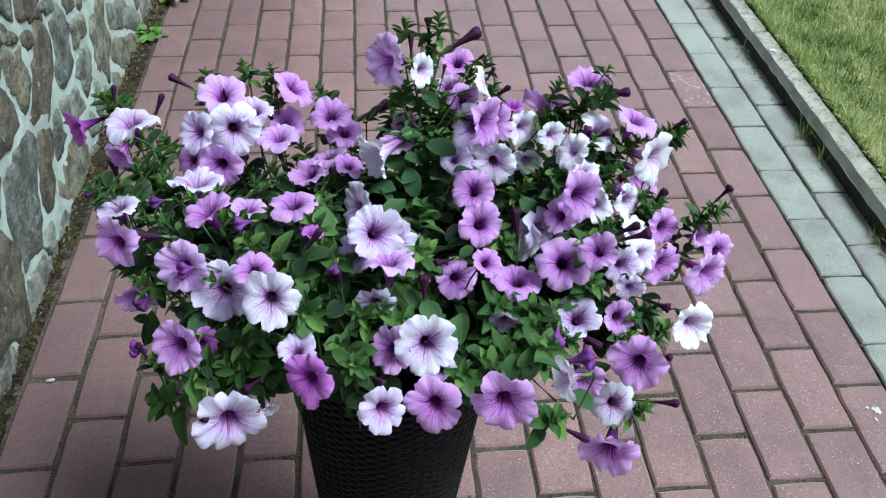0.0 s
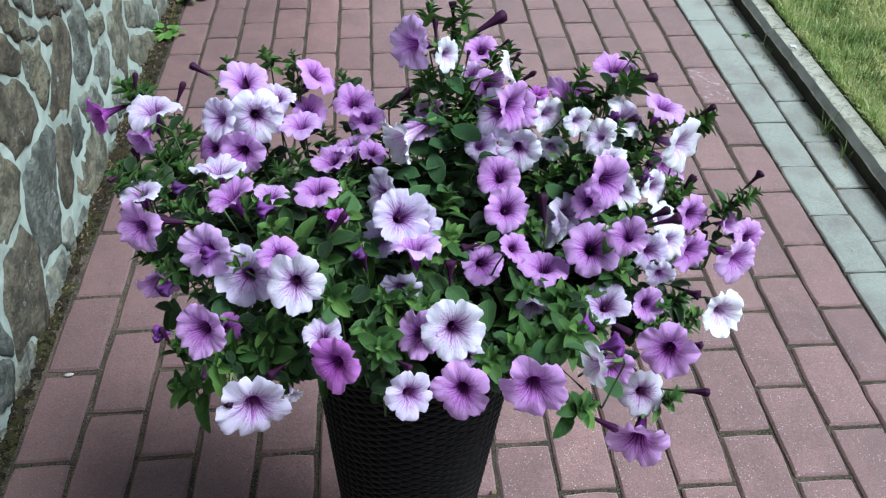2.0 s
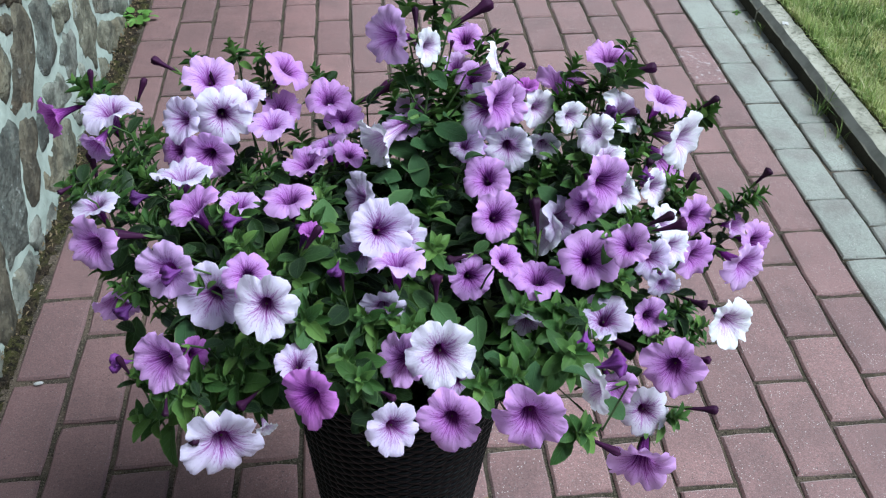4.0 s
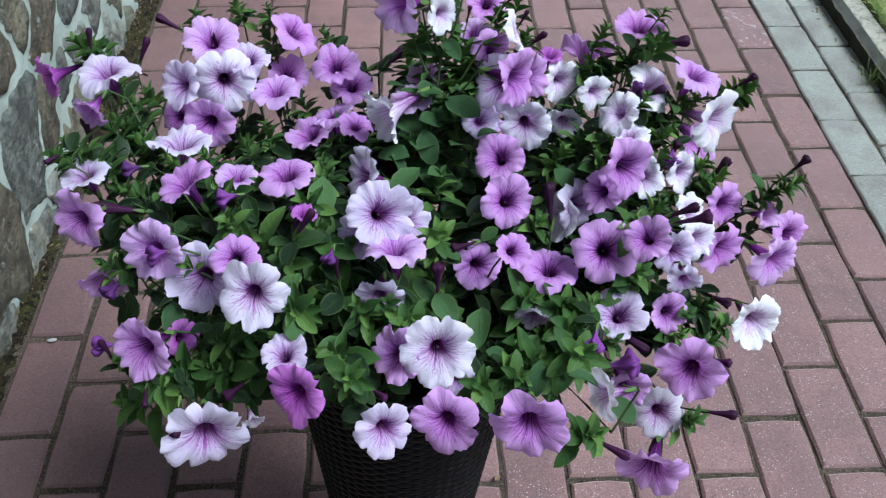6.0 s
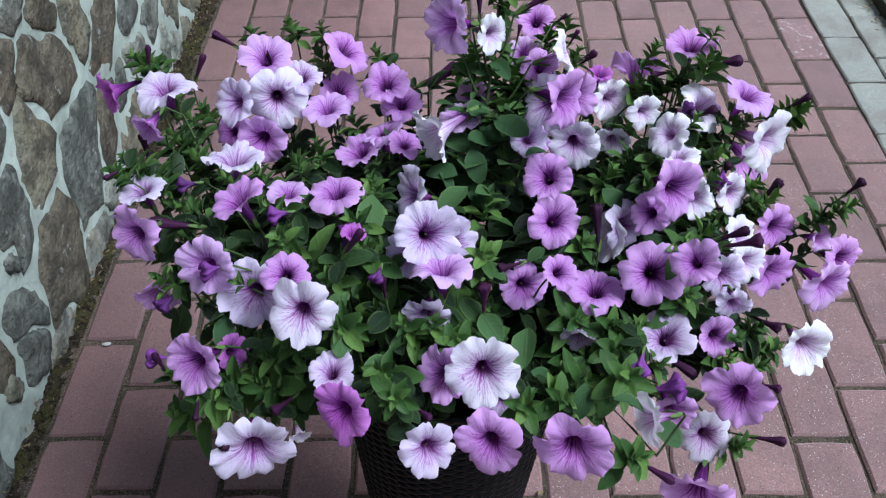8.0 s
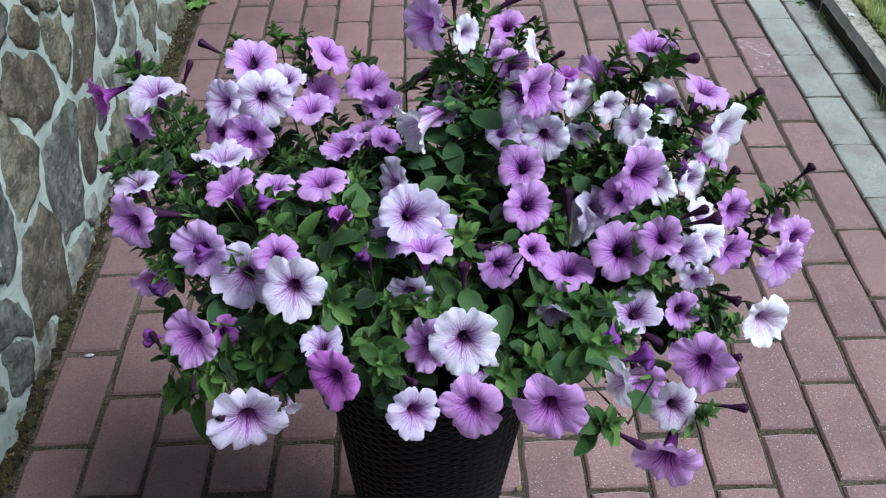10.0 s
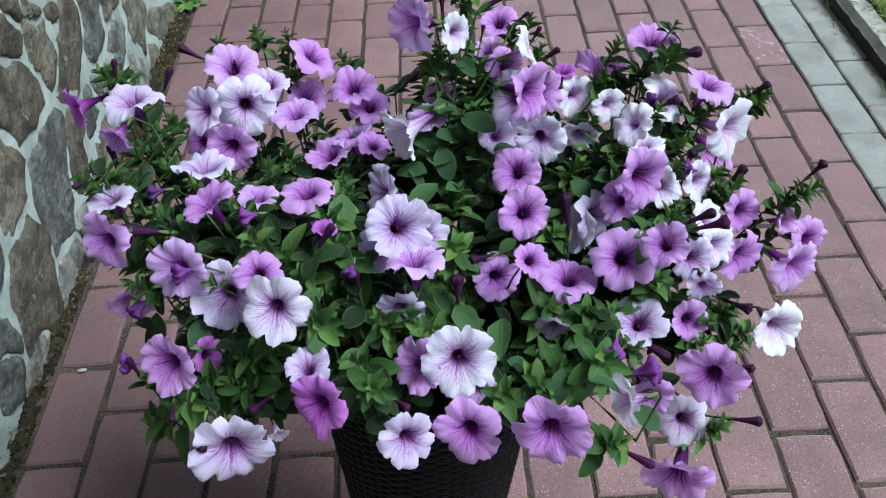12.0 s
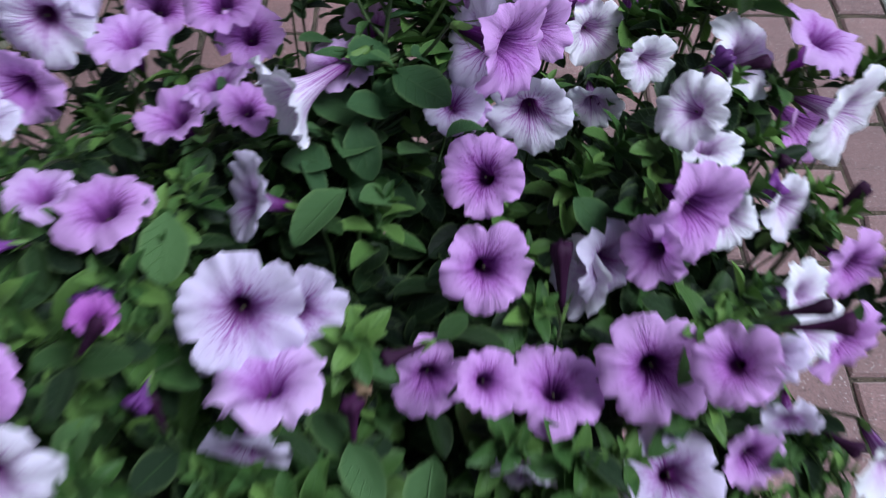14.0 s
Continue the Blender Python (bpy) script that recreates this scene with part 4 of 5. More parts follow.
bud(-0.671, -0.422, 0.582, -0.658, -0.433, 0.588)
bud(-0.682, -0.248, 0.658, -0.675, -0.246, 0.677)
bud(-0.759, -0.411, 0.614, -0.734, -0.431, 0.610)
bud(-0.869, -0.356, 0.665, -0.889, -0.368, 0.670)
bud(-1.104, -0.482, 0.629, -1.104, -0.507, 0.622)
bud(-0.904, -0.402, 0.648, -0.904, -0.394, 0.673)
bud(-0.702, -0.098, 0.684, -0.722, -0.110, 0.689)
bud(-1.225, -0.276, 0.707, -1.233, -0.290, 0.710)
bud(-0.903, -0.157, 0.781, -0.903, -0.147, 0.802)
bud(-0.868, -0.160, 0.790, -0.834, -0.155, 0.809)
bud(-0.831, -0.123, 0.756, -0.820, -0.124, 0.766)
bud(-0.805, -0.115, 0.708, -0.788, -0.116, 0.719)
bud(-0.949, -0.104, 0.678, -0.927, -0.101, 0.694)
bud(-0.882, -0.133, 0.791, -0.883, -0.124, 0.810)
bud(-0.864, -0.100, 0.725, -0.861, -0.096, 0.739)

wilted(-1.128, -0.388, 0.691, 20, -151, 2)
wilted(-1.178, -0.381, 0.642, 20, -133, -13)
wilted(-1.174, -0.436, 0.640, 20, -165, 15)
wilted(-1.084, -0.321, 0.691, 22, -158, 8)
wilted(-1.011, -0.371, 0.718, 23, 50, 58)
wilted(-0.988, -0.408, 0.701, 15, -110, -23)
wilted(-0.784, -0.453, 0.642, 22, -110, -23)
wilted(-1.176, -0.272, 0.685, 21, -158, 8)
wilted(-0.705, -0.196, 0.704, 22, 1, 26)
wilted(-0.682, -0.257, 0.668, 20, -110, -23)
wilted(-0.746, -0.442, 0.604, 30, -6, 19)
wilted(-0.765, -0.178, 0.654, 19, -110, -23)

shoot(-1.276, -0.054, 0.682, 16)
shoot(-1.227, -0.276, 0.701, 17)
shoot(-1.154, -0.018, 0.688, 14)
shoot(-1.070, -0.076, 0.697, 17)
shoot(-1.005, -0.208, 0.664, 16)
shoot(-1.087, -0.309, 0.687, 18)
shoot(-1.054, -0.297, 0.680, 14)
shoot(-0.970, -0.504, 0.678, 12)
shoot(-0.909, -0.121, 0.722, 19)
shoot(-0.893, -0.132, 0.700, 22)
shoot(-0.867, -0.152, 0.718, 21)
shoot(-0.925, -0.094, 0.675, 20)
shoot(-0.855, -0.187, 0.716, 16)
shoot(-1.123, -0.473, 0.635, 16)
shoot(-1.110, -0.452, 0.627, 16)
shoot(-0.870, -0.171, 0.711, 18)
shoot(-0.713, -0.056, 0.682, 16)
shoot(-0.668, -0.108, 0.735, 10)
shoot(-0.598, -0.166, 0.680, 19)
shoot(-0.635, -0.259, 0.646, 17)
shoot(-0.711, -0.332, 0.676, 14)
shoot(-0.675, -0.127, 0.719, 12)
shoot(-0.683, -0.448, 0.527, 15)
shoot(-0.781, -0.481, 0.560, 17)
shoot(-0.796, -0.463, 0.646, 18)
shoot(-0.827, -0.450, 0.625, 18)
shoot(-0.874, -0.478, 0.629, 17)
shoot(-0.827, -0.395, 0.635, 16)
shoot(-0.762, -0.426, 0.615, 14)
shoot(-0.693, -0.399, 0.587, 14)
shoot(-0.945, -0.422, 0.661, 15)
shoot(-1.175, -0.364, 0.656, 17)
shoot(-1.150, -0.448, 0.637, 12)
shoot(-1.105, -0.418, 0.608, 18)
shoot(-1.072, -0.349, 0.685, 19)
shoot(-1.100, -0.387, 0.673, 13)
shoot(-0.749, -0.282, 0.686, 17)
shoot(-0.784, -0.246, 0.666, 18)
shoot(-0.816, -0.336, 0.665, 14)
shoot(-0.735, -0.378, 0.646, 16)
shoot(-0.903, -0.368, 0.684, 16)
shoot(-1.000, -0.376, 0.699, 18)
shoot(-1.025, -0.397, 0.690, 15)
shoot(-1.014, -0.438, 0.678, 17)
shoot(-0.982, -0.474, 0.669, 16)
shoot(-1.211, -0.122, 0.654, 17)
shoot(-1.168, -0.195, 0.645, 19)
shoot(-0.699, -0.266, 0.673, 18)
shoot(-0.688, -0.389, 0.601, 12)
shoot(-0.845, -0.473, 0.632, 15)
shoot(-0.798, -0.405, 0.637, 14)
shoot(-1.083, -0.443, 0.614, 18)
shoot(-1.059, -0.429, 0.640, 15)
shoot(-0.969, -0.212, 0.664, 16)
shoot(-0.733, -0.355, 0.683, 14)
shoot(-0.646, -0.385, 0.580, 13)
shoot(-0.630, -0.166, 0.674, 16)
shoot(-1.229, -0.244, 0.691, 14)
shoot(-1.203, -0.269, 0.679, 15)
shoot(-1.214, -0.165, 0.657, 17)
shoot(-1.171, -0.292, 0.675, 16)
shoot(-1.240, -0.095, 0.666, 13)
shoot(-1.194, -0.115, 0.655, 16)
shoot(-1.192, -0.185, 0.648, 17)
shoot(-1.146, -0.235, 0.660, 16)
shoot(-0.713, -0.129, 0.688, 17)
shoot(-0.751, -0.160, 0.664, 15)
shoot(-0.657, -0.180, 0.671, 18)
shoot(-0.679, -0.220, 0.671, 16)
shoot(-0.654, -0.268, 0.650, 15)
shoot(-0.698, -0.125, 0.702, 14)
shoot(-0.834, -0.175, 0.722, 14)
shoot(-0.802, -0.185, 0.672, 15)
shoot(-0.758, -0.221, 0.669, 16)
shoot(-0.738, -0.267, 0.690, 15)
shoot(-1.114, -0.234, 0.663, 16)
shoot(-1.076, -0.234, 0.676, 15)
shoot(-1.059, -0.207, 0.674, 16)
shoot(-1.030, -0.153, 0.667, 14)
shoot(-0.965, -0.155, 0.671, 17)
shoot(-1.002, -0.261, 0.671, 16)
shoot(-0.965, -0.422, 0.658, 16)
shoot(-0.796, -0.426, 0.634, 16)
shoot(-0.774, -0.401, 0.631, 14)
shoot(-0.664, -0.376, 0.601, 15)
shoot(-0.872, -0.133, 0.812, 15)
shoot(-0.884, -0.141, 0.793, 7)
shoot(-0.921, -0.160, 0.764, 14)
shoot(-0.832, -0.097, 0.729, 15)
shoot(-0.816, -0.111, 0.749, 13)
shoot(-0.809, -0.147, 0.736, 12)
shoot(-1.102, -0.052, 0.719, 12)
shoot(-1.009, -0.082, 0.699, 14)
shoot(-1.068, -0.062, 0.720, 12)
shoot(-1.259, -0.059, 0.685, 15)
shoot(-1.225, -0.252, 0.696, 16)
shoot(-1.213, -0.255, 0.684, 17)
shoot(-1.218, -0.187, 0.669, 16)
shoot(-1.205, -0.167, 0.655, 14)
shoot(-0.994, -0.165, 0.680, 15)
shoot(-1.008, -0.297, 0.688, 14)
shoot(-1.007, -0.356, 0.713, 15)
shoot(-0.963, -0.257, 0.674, 13)
shoot(-0.738, -0.110, 0.675, 17)
shoot(-0.741, -0.247, 0.692, 14)
shoot(-0.704, -0.212, 0.704, 14)
shoot(-0.665, -0.186, 0.697, 14)
shoot(-0.589, -0.279, 0.639, 16)
shoot(-0.569, -0.277, 0.652, 16)
shoot(-0.590, -0.175, 0.688, 15)

for k in range(15):  # leaves up the tall main stem
    p = CROWN.lerp(MAIN_TIP, 0.42 + 0.55 * k / 14)
    out = Vector((math.cos(2.4 * k), math.sin(2.4 * k), 0))
    size = rng.uniform(0.026, 0.040) * (1.1 - 0.036 * k)
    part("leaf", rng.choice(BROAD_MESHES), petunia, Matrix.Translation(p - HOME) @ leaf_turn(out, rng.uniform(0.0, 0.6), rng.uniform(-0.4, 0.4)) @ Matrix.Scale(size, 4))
part("stem", stem_mesh([CROWN.lerp(MAIN_TIP, k / 6) - HOME for k in range(7)], 0.0016), petunia)
broad_leaf(-0.917, -0.201, 0.715, 33)
broad_leaf(-0.890, -0.209, 0.724, 25)
broad_leaf(-0.871, -0.201, 0.721, 27)
broad_leaf(-0.875, -0.225, 0.711, 40)
broad_leaf(-0.902, -0.222, 0.702, 31)
broad_leaf(-0.932, -0.227, 0.691, 27)
broad_leaf(-0.907, -0.243, 0.688, 34)
broad_leaf(-0.876, -0.239, 0.688, 34)
broad_leaf(-0.898, -0.258, 0.667, 28)
broad_leaf(-0.933, -0.252, 0.672, 26)
broad_leaf(-0.955, -0.165, 0.716, 21)
broad_leaf(-0.935, -0.180, 0.711, 24)
broad_leaf(-0.850, -0.228, 0.684, 27)
broad_leaf(-0.991, -0.178, 0.677, 26)
broad_leaf(-1.015, -0.123, 0.692, 26)
broad_leaf(-0.932, -0.151, 0.679, 47)
broad_leaf(-0.873, -0.190, 0.705, 42)
broad_leaf(-0.910, -0.225, 0.680, 47)
broad_leaf(-0.884, -0.216, 0.667, 45)
broad_leaf(-0.894, -0.226, 0.640, 40)
broad_leaf(-0.931, -0.278, 0.672, 42)
broad_leaf(-0.941, -0.239, 0.672, 36)
broad_leaf(-1.001, -0.317, 0.693, 38)
broad_leaf(-0.979, -0.377, 0.688, 33)
broad_leaf(-0.899, -0.417, 0.652, 33)
broad_leaf(-0.871, -0.418, 0.631, 38)
broad_leaf(-0.850, -0.442, 0.625, 33)
broad_leaf(-0.831, -0.437, 0.619, 36)
broad_leaf(-0.987, -0.462, 0.660, 27)
broad_leaf(-0.796, -0.494, 0.661, 30)
broad_leaf(-1.023, -0.417, 0.685, 30)
broad_leaf(-1.014, -0.444, 0.672, 29)
broad_leaf(-0.749, -0.377, 0.646, 32)
broad_leaf(-0.586, -0.256, 0.639, 31)
broad_leaf(-0.828, -0.475, 0.635, 30)
broad_leaf(-0.750, -0.459, 0.563, 33)
broad_leaf(-1.122, -0.403, 0.637, 30)
broad_leaf(-1.134, -0.397, 0.651, 29)
broad_leaf(-0.781, -0.276, 0.668, 30)
broad_leaf(-0.884, -0.205, 0.690, 39)
broad_leaf(-0.972, -0.122, 0.672, 34)
broad_leaf(-0.999, -0.138, 0.677, 39)
broad_leaf(-0.921, -0.169, 0.684, 43)
broad_leaf(-0.893, -0.172, 0.694, 39)
broad_leaf(-0.888, -0.201, 0.688, 45)
broad_leaf(-0.868, -0.197, 0.694, 41)
broad_leaf(-0.930, -0.218, 0.681, 41)
broad_leaf(-0.907, -0.228, 0.676, 37)
broad_leaf(-0.875, -0.211, 0.669, 43)
broad_leaf(-0.898, -0.223, 0.642, 40)
broad_leaf(-0.915, -0.166, 0.695, 36)

dried = part("bud", DRY_MESH, petunia, at((-0.902, -0.372, 0.633), (0.05, -0.1, 1), 0.4, 0.026), label="dried brown seed head")
part("calyx", CALYX_MESH, dried, Matrix.Scale(0.6, 4))

# more growing tips between the blossoms
for points in list(STEM_LINES):
    for k in (4, 5, 6, 7):
        if rng.random() < 0.16:
            p = points[k] + Vector((rng.uniform(-0.035, 0.035), rng.uniform(-0.03, 0.03), rng.uniform(0.0, 0.03)))
            if clear_of_blossoms(p, 1.0):
                shoot(p.x, p.y, p.z, rng.uniform(15, 26), False)

# leaves along every stem, the largest ones low down
for points in STEM_LINES:
    if points[0].z > 0.62:  # side shoots high on the main stem bear only their own small leaves
        continue
    for k in range(2, 9):
        for _ in range(3):
            t = rng.random()
            p = points[k - 1].lerp(points[k], t)
            out = Vector((rng.uniform(-1, 1), rng.uniform(-1, 1), 0)).normalized()
            size = rng.uniform(0.018, 0.036) * (1.25 - 0.06 * k)
            if math.hypot((p.x + 0.935) / 0.33, (p.y + 0.27) / 0.235) > 0.95:
                size *= 0.62
            if clear_of_blossoms(p + out * size * 0.5):
                LEAVES.append((p, out, size, rng.uniform(-0.3, 0.7), rng.uniform(-0.6, 0.6)))
# the leafy inside of the bush
for _ in range(1150):
    a, b = rng.uniform(0, 2 * math.pi), rng.random() ** 0.5
    p = Vector((-0.935 + 0.33 * b * math.cos(a), -0.27 + 0.235 * b * math.sin(a), 0))
    top = 0.645 - 0.085 * b**2.2
    hollow = max(0.0, noise.noise((p.x * 15, p.y * 15, 2.7)) + 0.12)
    p.z = top - rng.uniform(0.0, 0.10) - 0.015 - 0.14 * hollow
    if b > 0.82 and math.cos(a) > -0.3 and rng.random() < 0.6:
        continue
    out = Vector((math.cos(a) + rng.uniform(-1, 1), math.sin(a) + rng.uniform(-1, 1), 0)).normalized()
    size = rng.uniform(0.028, 0.052) * (1.1 - 0.35 * b)
    if clear_of_blossoms(p + out * size * 0.5):
        LEAVES.append((p, out, size, rng.uniform(-1.2, 0.8), rng.uniform(-1.0, 1.0)))
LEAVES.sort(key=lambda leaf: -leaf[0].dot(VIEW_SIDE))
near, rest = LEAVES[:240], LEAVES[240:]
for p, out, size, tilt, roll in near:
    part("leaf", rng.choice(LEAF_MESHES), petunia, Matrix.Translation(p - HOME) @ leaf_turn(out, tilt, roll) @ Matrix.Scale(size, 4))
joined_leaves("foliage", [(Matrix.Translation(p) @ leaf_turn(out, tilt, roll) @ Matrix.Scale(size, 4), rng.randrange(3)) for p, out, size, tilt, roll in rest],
              [leaf_shape(0.35, 0.25, 0.30), leaf_shape(0.2, 0.4, 0.33), leaf_shape(0.5, 0.15, 0.26)], SHADED_LEAF_MASS, petunia, HOME, "dense green foliage, darkened for shade inside the bush")


def in_a_throat(m):
    """Whether a leaf's foot, middle or tip stands inside a blossom's funnel."""
    for reach in (0.0, 0.5, 1.0):
        p = m @ Vector((reach, 0, 0))
        for place, way, size in BLOSSOMS:
            d = p - place
            deep = d.dot(way) / size
            if -1.3 < deep < 0.25 and (d - deep * size * way).length / size < 0.2 + 0.55 * max(0.0, deep + 1.0):
                return True
    return False


def hides_the_pot(p):
    return abs(p.x - POT.x) < 0.13 and p.y < POT.y and p.z < under(p) - 0.004


TIPS = [leaf for leaf in TIPS if not hides_the_pot(leaf[0].translation) and not in_a_throat(leaf[0])]
joined_leaves("young_foliage", TIPS, SMALL_SHAPES, TIP_LEAF, petunia, HOME, "bright young leaves at the shoot tips")

# ---- rubble wall ----
WALL_X = -1.650
wall = empty("wall_west", (WALL_X, 0, 0), "rubble stone wall with pale mortar joints", "wall", "structure")


def wall_body():
    """The mortar face, lightly uneven, in front of a thick wall."""
    verts, faces = [], []
    ys, zs = np.linspace(-1.4, 3.4, 500), np.linspace(-0.08, 1.0, 115)
    for y in ys:
        for z in zs:
            smear = 0.004 * noise.noise((y * 6, z * 6, 1.3)) + 0.003 * noise.noise((y * 17, z * 17, 4.1)) + 0.0022 * noise.noise((y * 45, z * 45, 8.1)) - 0.002
            verts.append((smear - 0.018 * (y - 0.3), y, z))
    n = len(zs)
    faces = [(i * n + j, (i + 1) * n + j, (i + 1) * n + j + 1, i * n + j + 1) for i in range(len(ys) - 1) for j in range(n - 1)]
    return mesh_of("mortar", verts, faces, MORTAR)


part("mortar", wall_body(), wall)


def box_mesh(name, lo, hi, material):
    bm = bmesh.new()
    bmesh.ops.create_cube(bm, size=1)
    for v in bm.verts:
        v.co = Vector([lo[i] + (v.co[i] + 0.5) * (hi[i] - lo[i]) for i in range(3)])
    bmesh.ops.bevel(bm, geom=bm.edges[:], offset=0.006, segments=1, affect="EDGES")
    return from_bm(name, bm, material)


# added height out of view blocks sky; grey upper part cuts bounce
part("wall_core", box_mesh("wall_core", (-0.45, -6, -0.08), (-0.075, 14, 5.6), MORTAR), wall)
part("upper_wall", box_mesh("upper_wall", (-0.074, -6, 0.985), (0.0, 14, 5.6), STONE["grey"]), wall)
part("near_wall", box_mesh("near_wall", (-0.074, -6, -0.08), (0.0, -1.41, 0.984), MORTAR), wall)
part("far_wall", box_mesh("far_wall", (-0.074, 3.41, -0.08), (-0.05, 14, 0.984), MORTAR), wall)

STONES = []


def stone_at(y, z, long, short, lean, tone):
    STONES.append((y, z, max(long, 0.02), max(short, 0.018), radians(lean), tone))


stone_at(0.424, 0.366, 0.103, 0.071, 144, "brown")
stone_at(0.473, 0.459, 0.061, 0.039, 153, "brown")
stone_at(0.384, 0.513, 0.048, 0.034, -164, "slate")
stone_at(0.289, 0.446, 0.052, 0.027, -140, "brown")
stone_at(0.271, 0.286, 0.094, 0.057, -130, "olive")
stone_at(0.421, 0.183, 0.117, 0.081, -118, "slate")
stone_at(0.222, 0.121, 0.101, 0.077, -113, "brown")
stone_at(0.148, 0.268, 0.072, 0.052, -114, "slate")
stone_at(0.062, 0.130, 0.065, 0.036, 124, "slate")
stone_at(0.043, 0.075, 0.052, 0.040, -119, "slate")
stone_at(0.092, 0.226, 0.022, 0.011, 137, "slate")
stone_at(0.126, 0.005, 0.056, 0.033, -166, "grey")
stone_at(-0.067, -0.017, 0.047, 0.018, -171, "grey")
stone_at(-0.053, 0.083, 0.024, 0.009, 127, "olive")
stone_at(0.686, 0.400, 0.035, 0.031, 179, "brown")
stone_at(0.746, 0.443, 0.075, 0.031, 160, "brown")
stone_at(0.596, 0.453, 0.044, 0.025, 139, "olive")
stone_at(0.586, 0.373, 0.074, 0.058, -66, "olive")
stone_at(0.691, 0.308, 0.098, 0.060, -150, "brown")
stone_at(0.862, 0.286, 0.094, 0.060, -134, "slate")
stone_at(0.994, 0.271, 0.065, 0.040, 171, "olive")
stone_at(0.967, 0.183, 0.081, 0.051, -155, "grey")
stone_at(1.139, 0.169, 0.095, 0.082, -155, "olive")
stone_at(1.320, 0.055, 0.135, 0.047, 156, "olive")
stone_at(1.400, 0.122, 0.200, 0.044, 156, "pale")
stone_at(1.685, 0.001, 0.096, 0.043, 162, "grey")
stone_at(0.836, 0.408, 0.047, 0.021, 162, "grey")
stone_at(0.984, 0.344, 0.039, 0.022, 169, "brown")
stone_at(0.819, 0.170, 0.102, 0.040, 163, "pale")
stone_at(0.688, 0.160, 0.064, 0.037, -146, "slate")
stone_at(0.728, 0.039, 0.116, 0.072, 172, "olive")
stone_at(0.878, -0.006, 0.050, 0.037, 173, "grey")
stone_at(0.910, 0.050, 0.048, 0.033, 167, "grey")
stone_at(0.562, 0.162, 0.091, 0.045, -131, "brown")
stone_at(0.567, -0.004, 0.054, 0.036, -177, "grey")
stone_at(0.469, 0.036, 0.037, 0.029, -112, "grey")
stone_at(0.371, 0.002, 0.076, 0.046, 170, "grey")


def reach(stone, y, z):
    """How far out of a stone's middle a point lies: 1 on its outline."""
    dy, dz = y - stone[0], z - stone[1]
    c, s = math.cos(stone[4]), math.sin(stone[4])
    p, q = abs(dy * c + dz * s) / stone[2], abs(dz * c - dy * s) / stone[3]
    return (p**2.5 + q**2.5) ** 0.4


wall_rng = random.Random(5)
KNOWN = len(STONES)
PATCH = (-0.03, 0.10, 0.16, 0.13)  # a broad smear of bare mortar near the ground
for _ in range(6000):
    y, z = wall_rng.uniform(-1.35, 3.3), wall_rng.uniform(0.0, 0.97)
    long, short = wall_rng.uniform(0.05, 0.10), wall_rng.uniform(0.03, 0.055)
    lean = radians(wall_rng.uniform(40, 140))
    trial = (y, z, long, short, lean, wall_rng.choice(("pale", "olive", "pale", "grey") if y > 0.75 else ("brown", "olive", "slate", "grey")))
    gap = 0.62
    if abs(y - PATCH[0]) < PATCH[2] and abs(z - PATCH[1]) < PATCH[3]:
        continue
    if all(math.hypot(y - s[0], z - s[1]) > gap * (min(s[2], s[3]) + min(long, short)) and reach(s, y, z) > 1.6 and reach(trial, s[0], s[1]) > 1.6 for s in STONES):
        STONES.append(trial)


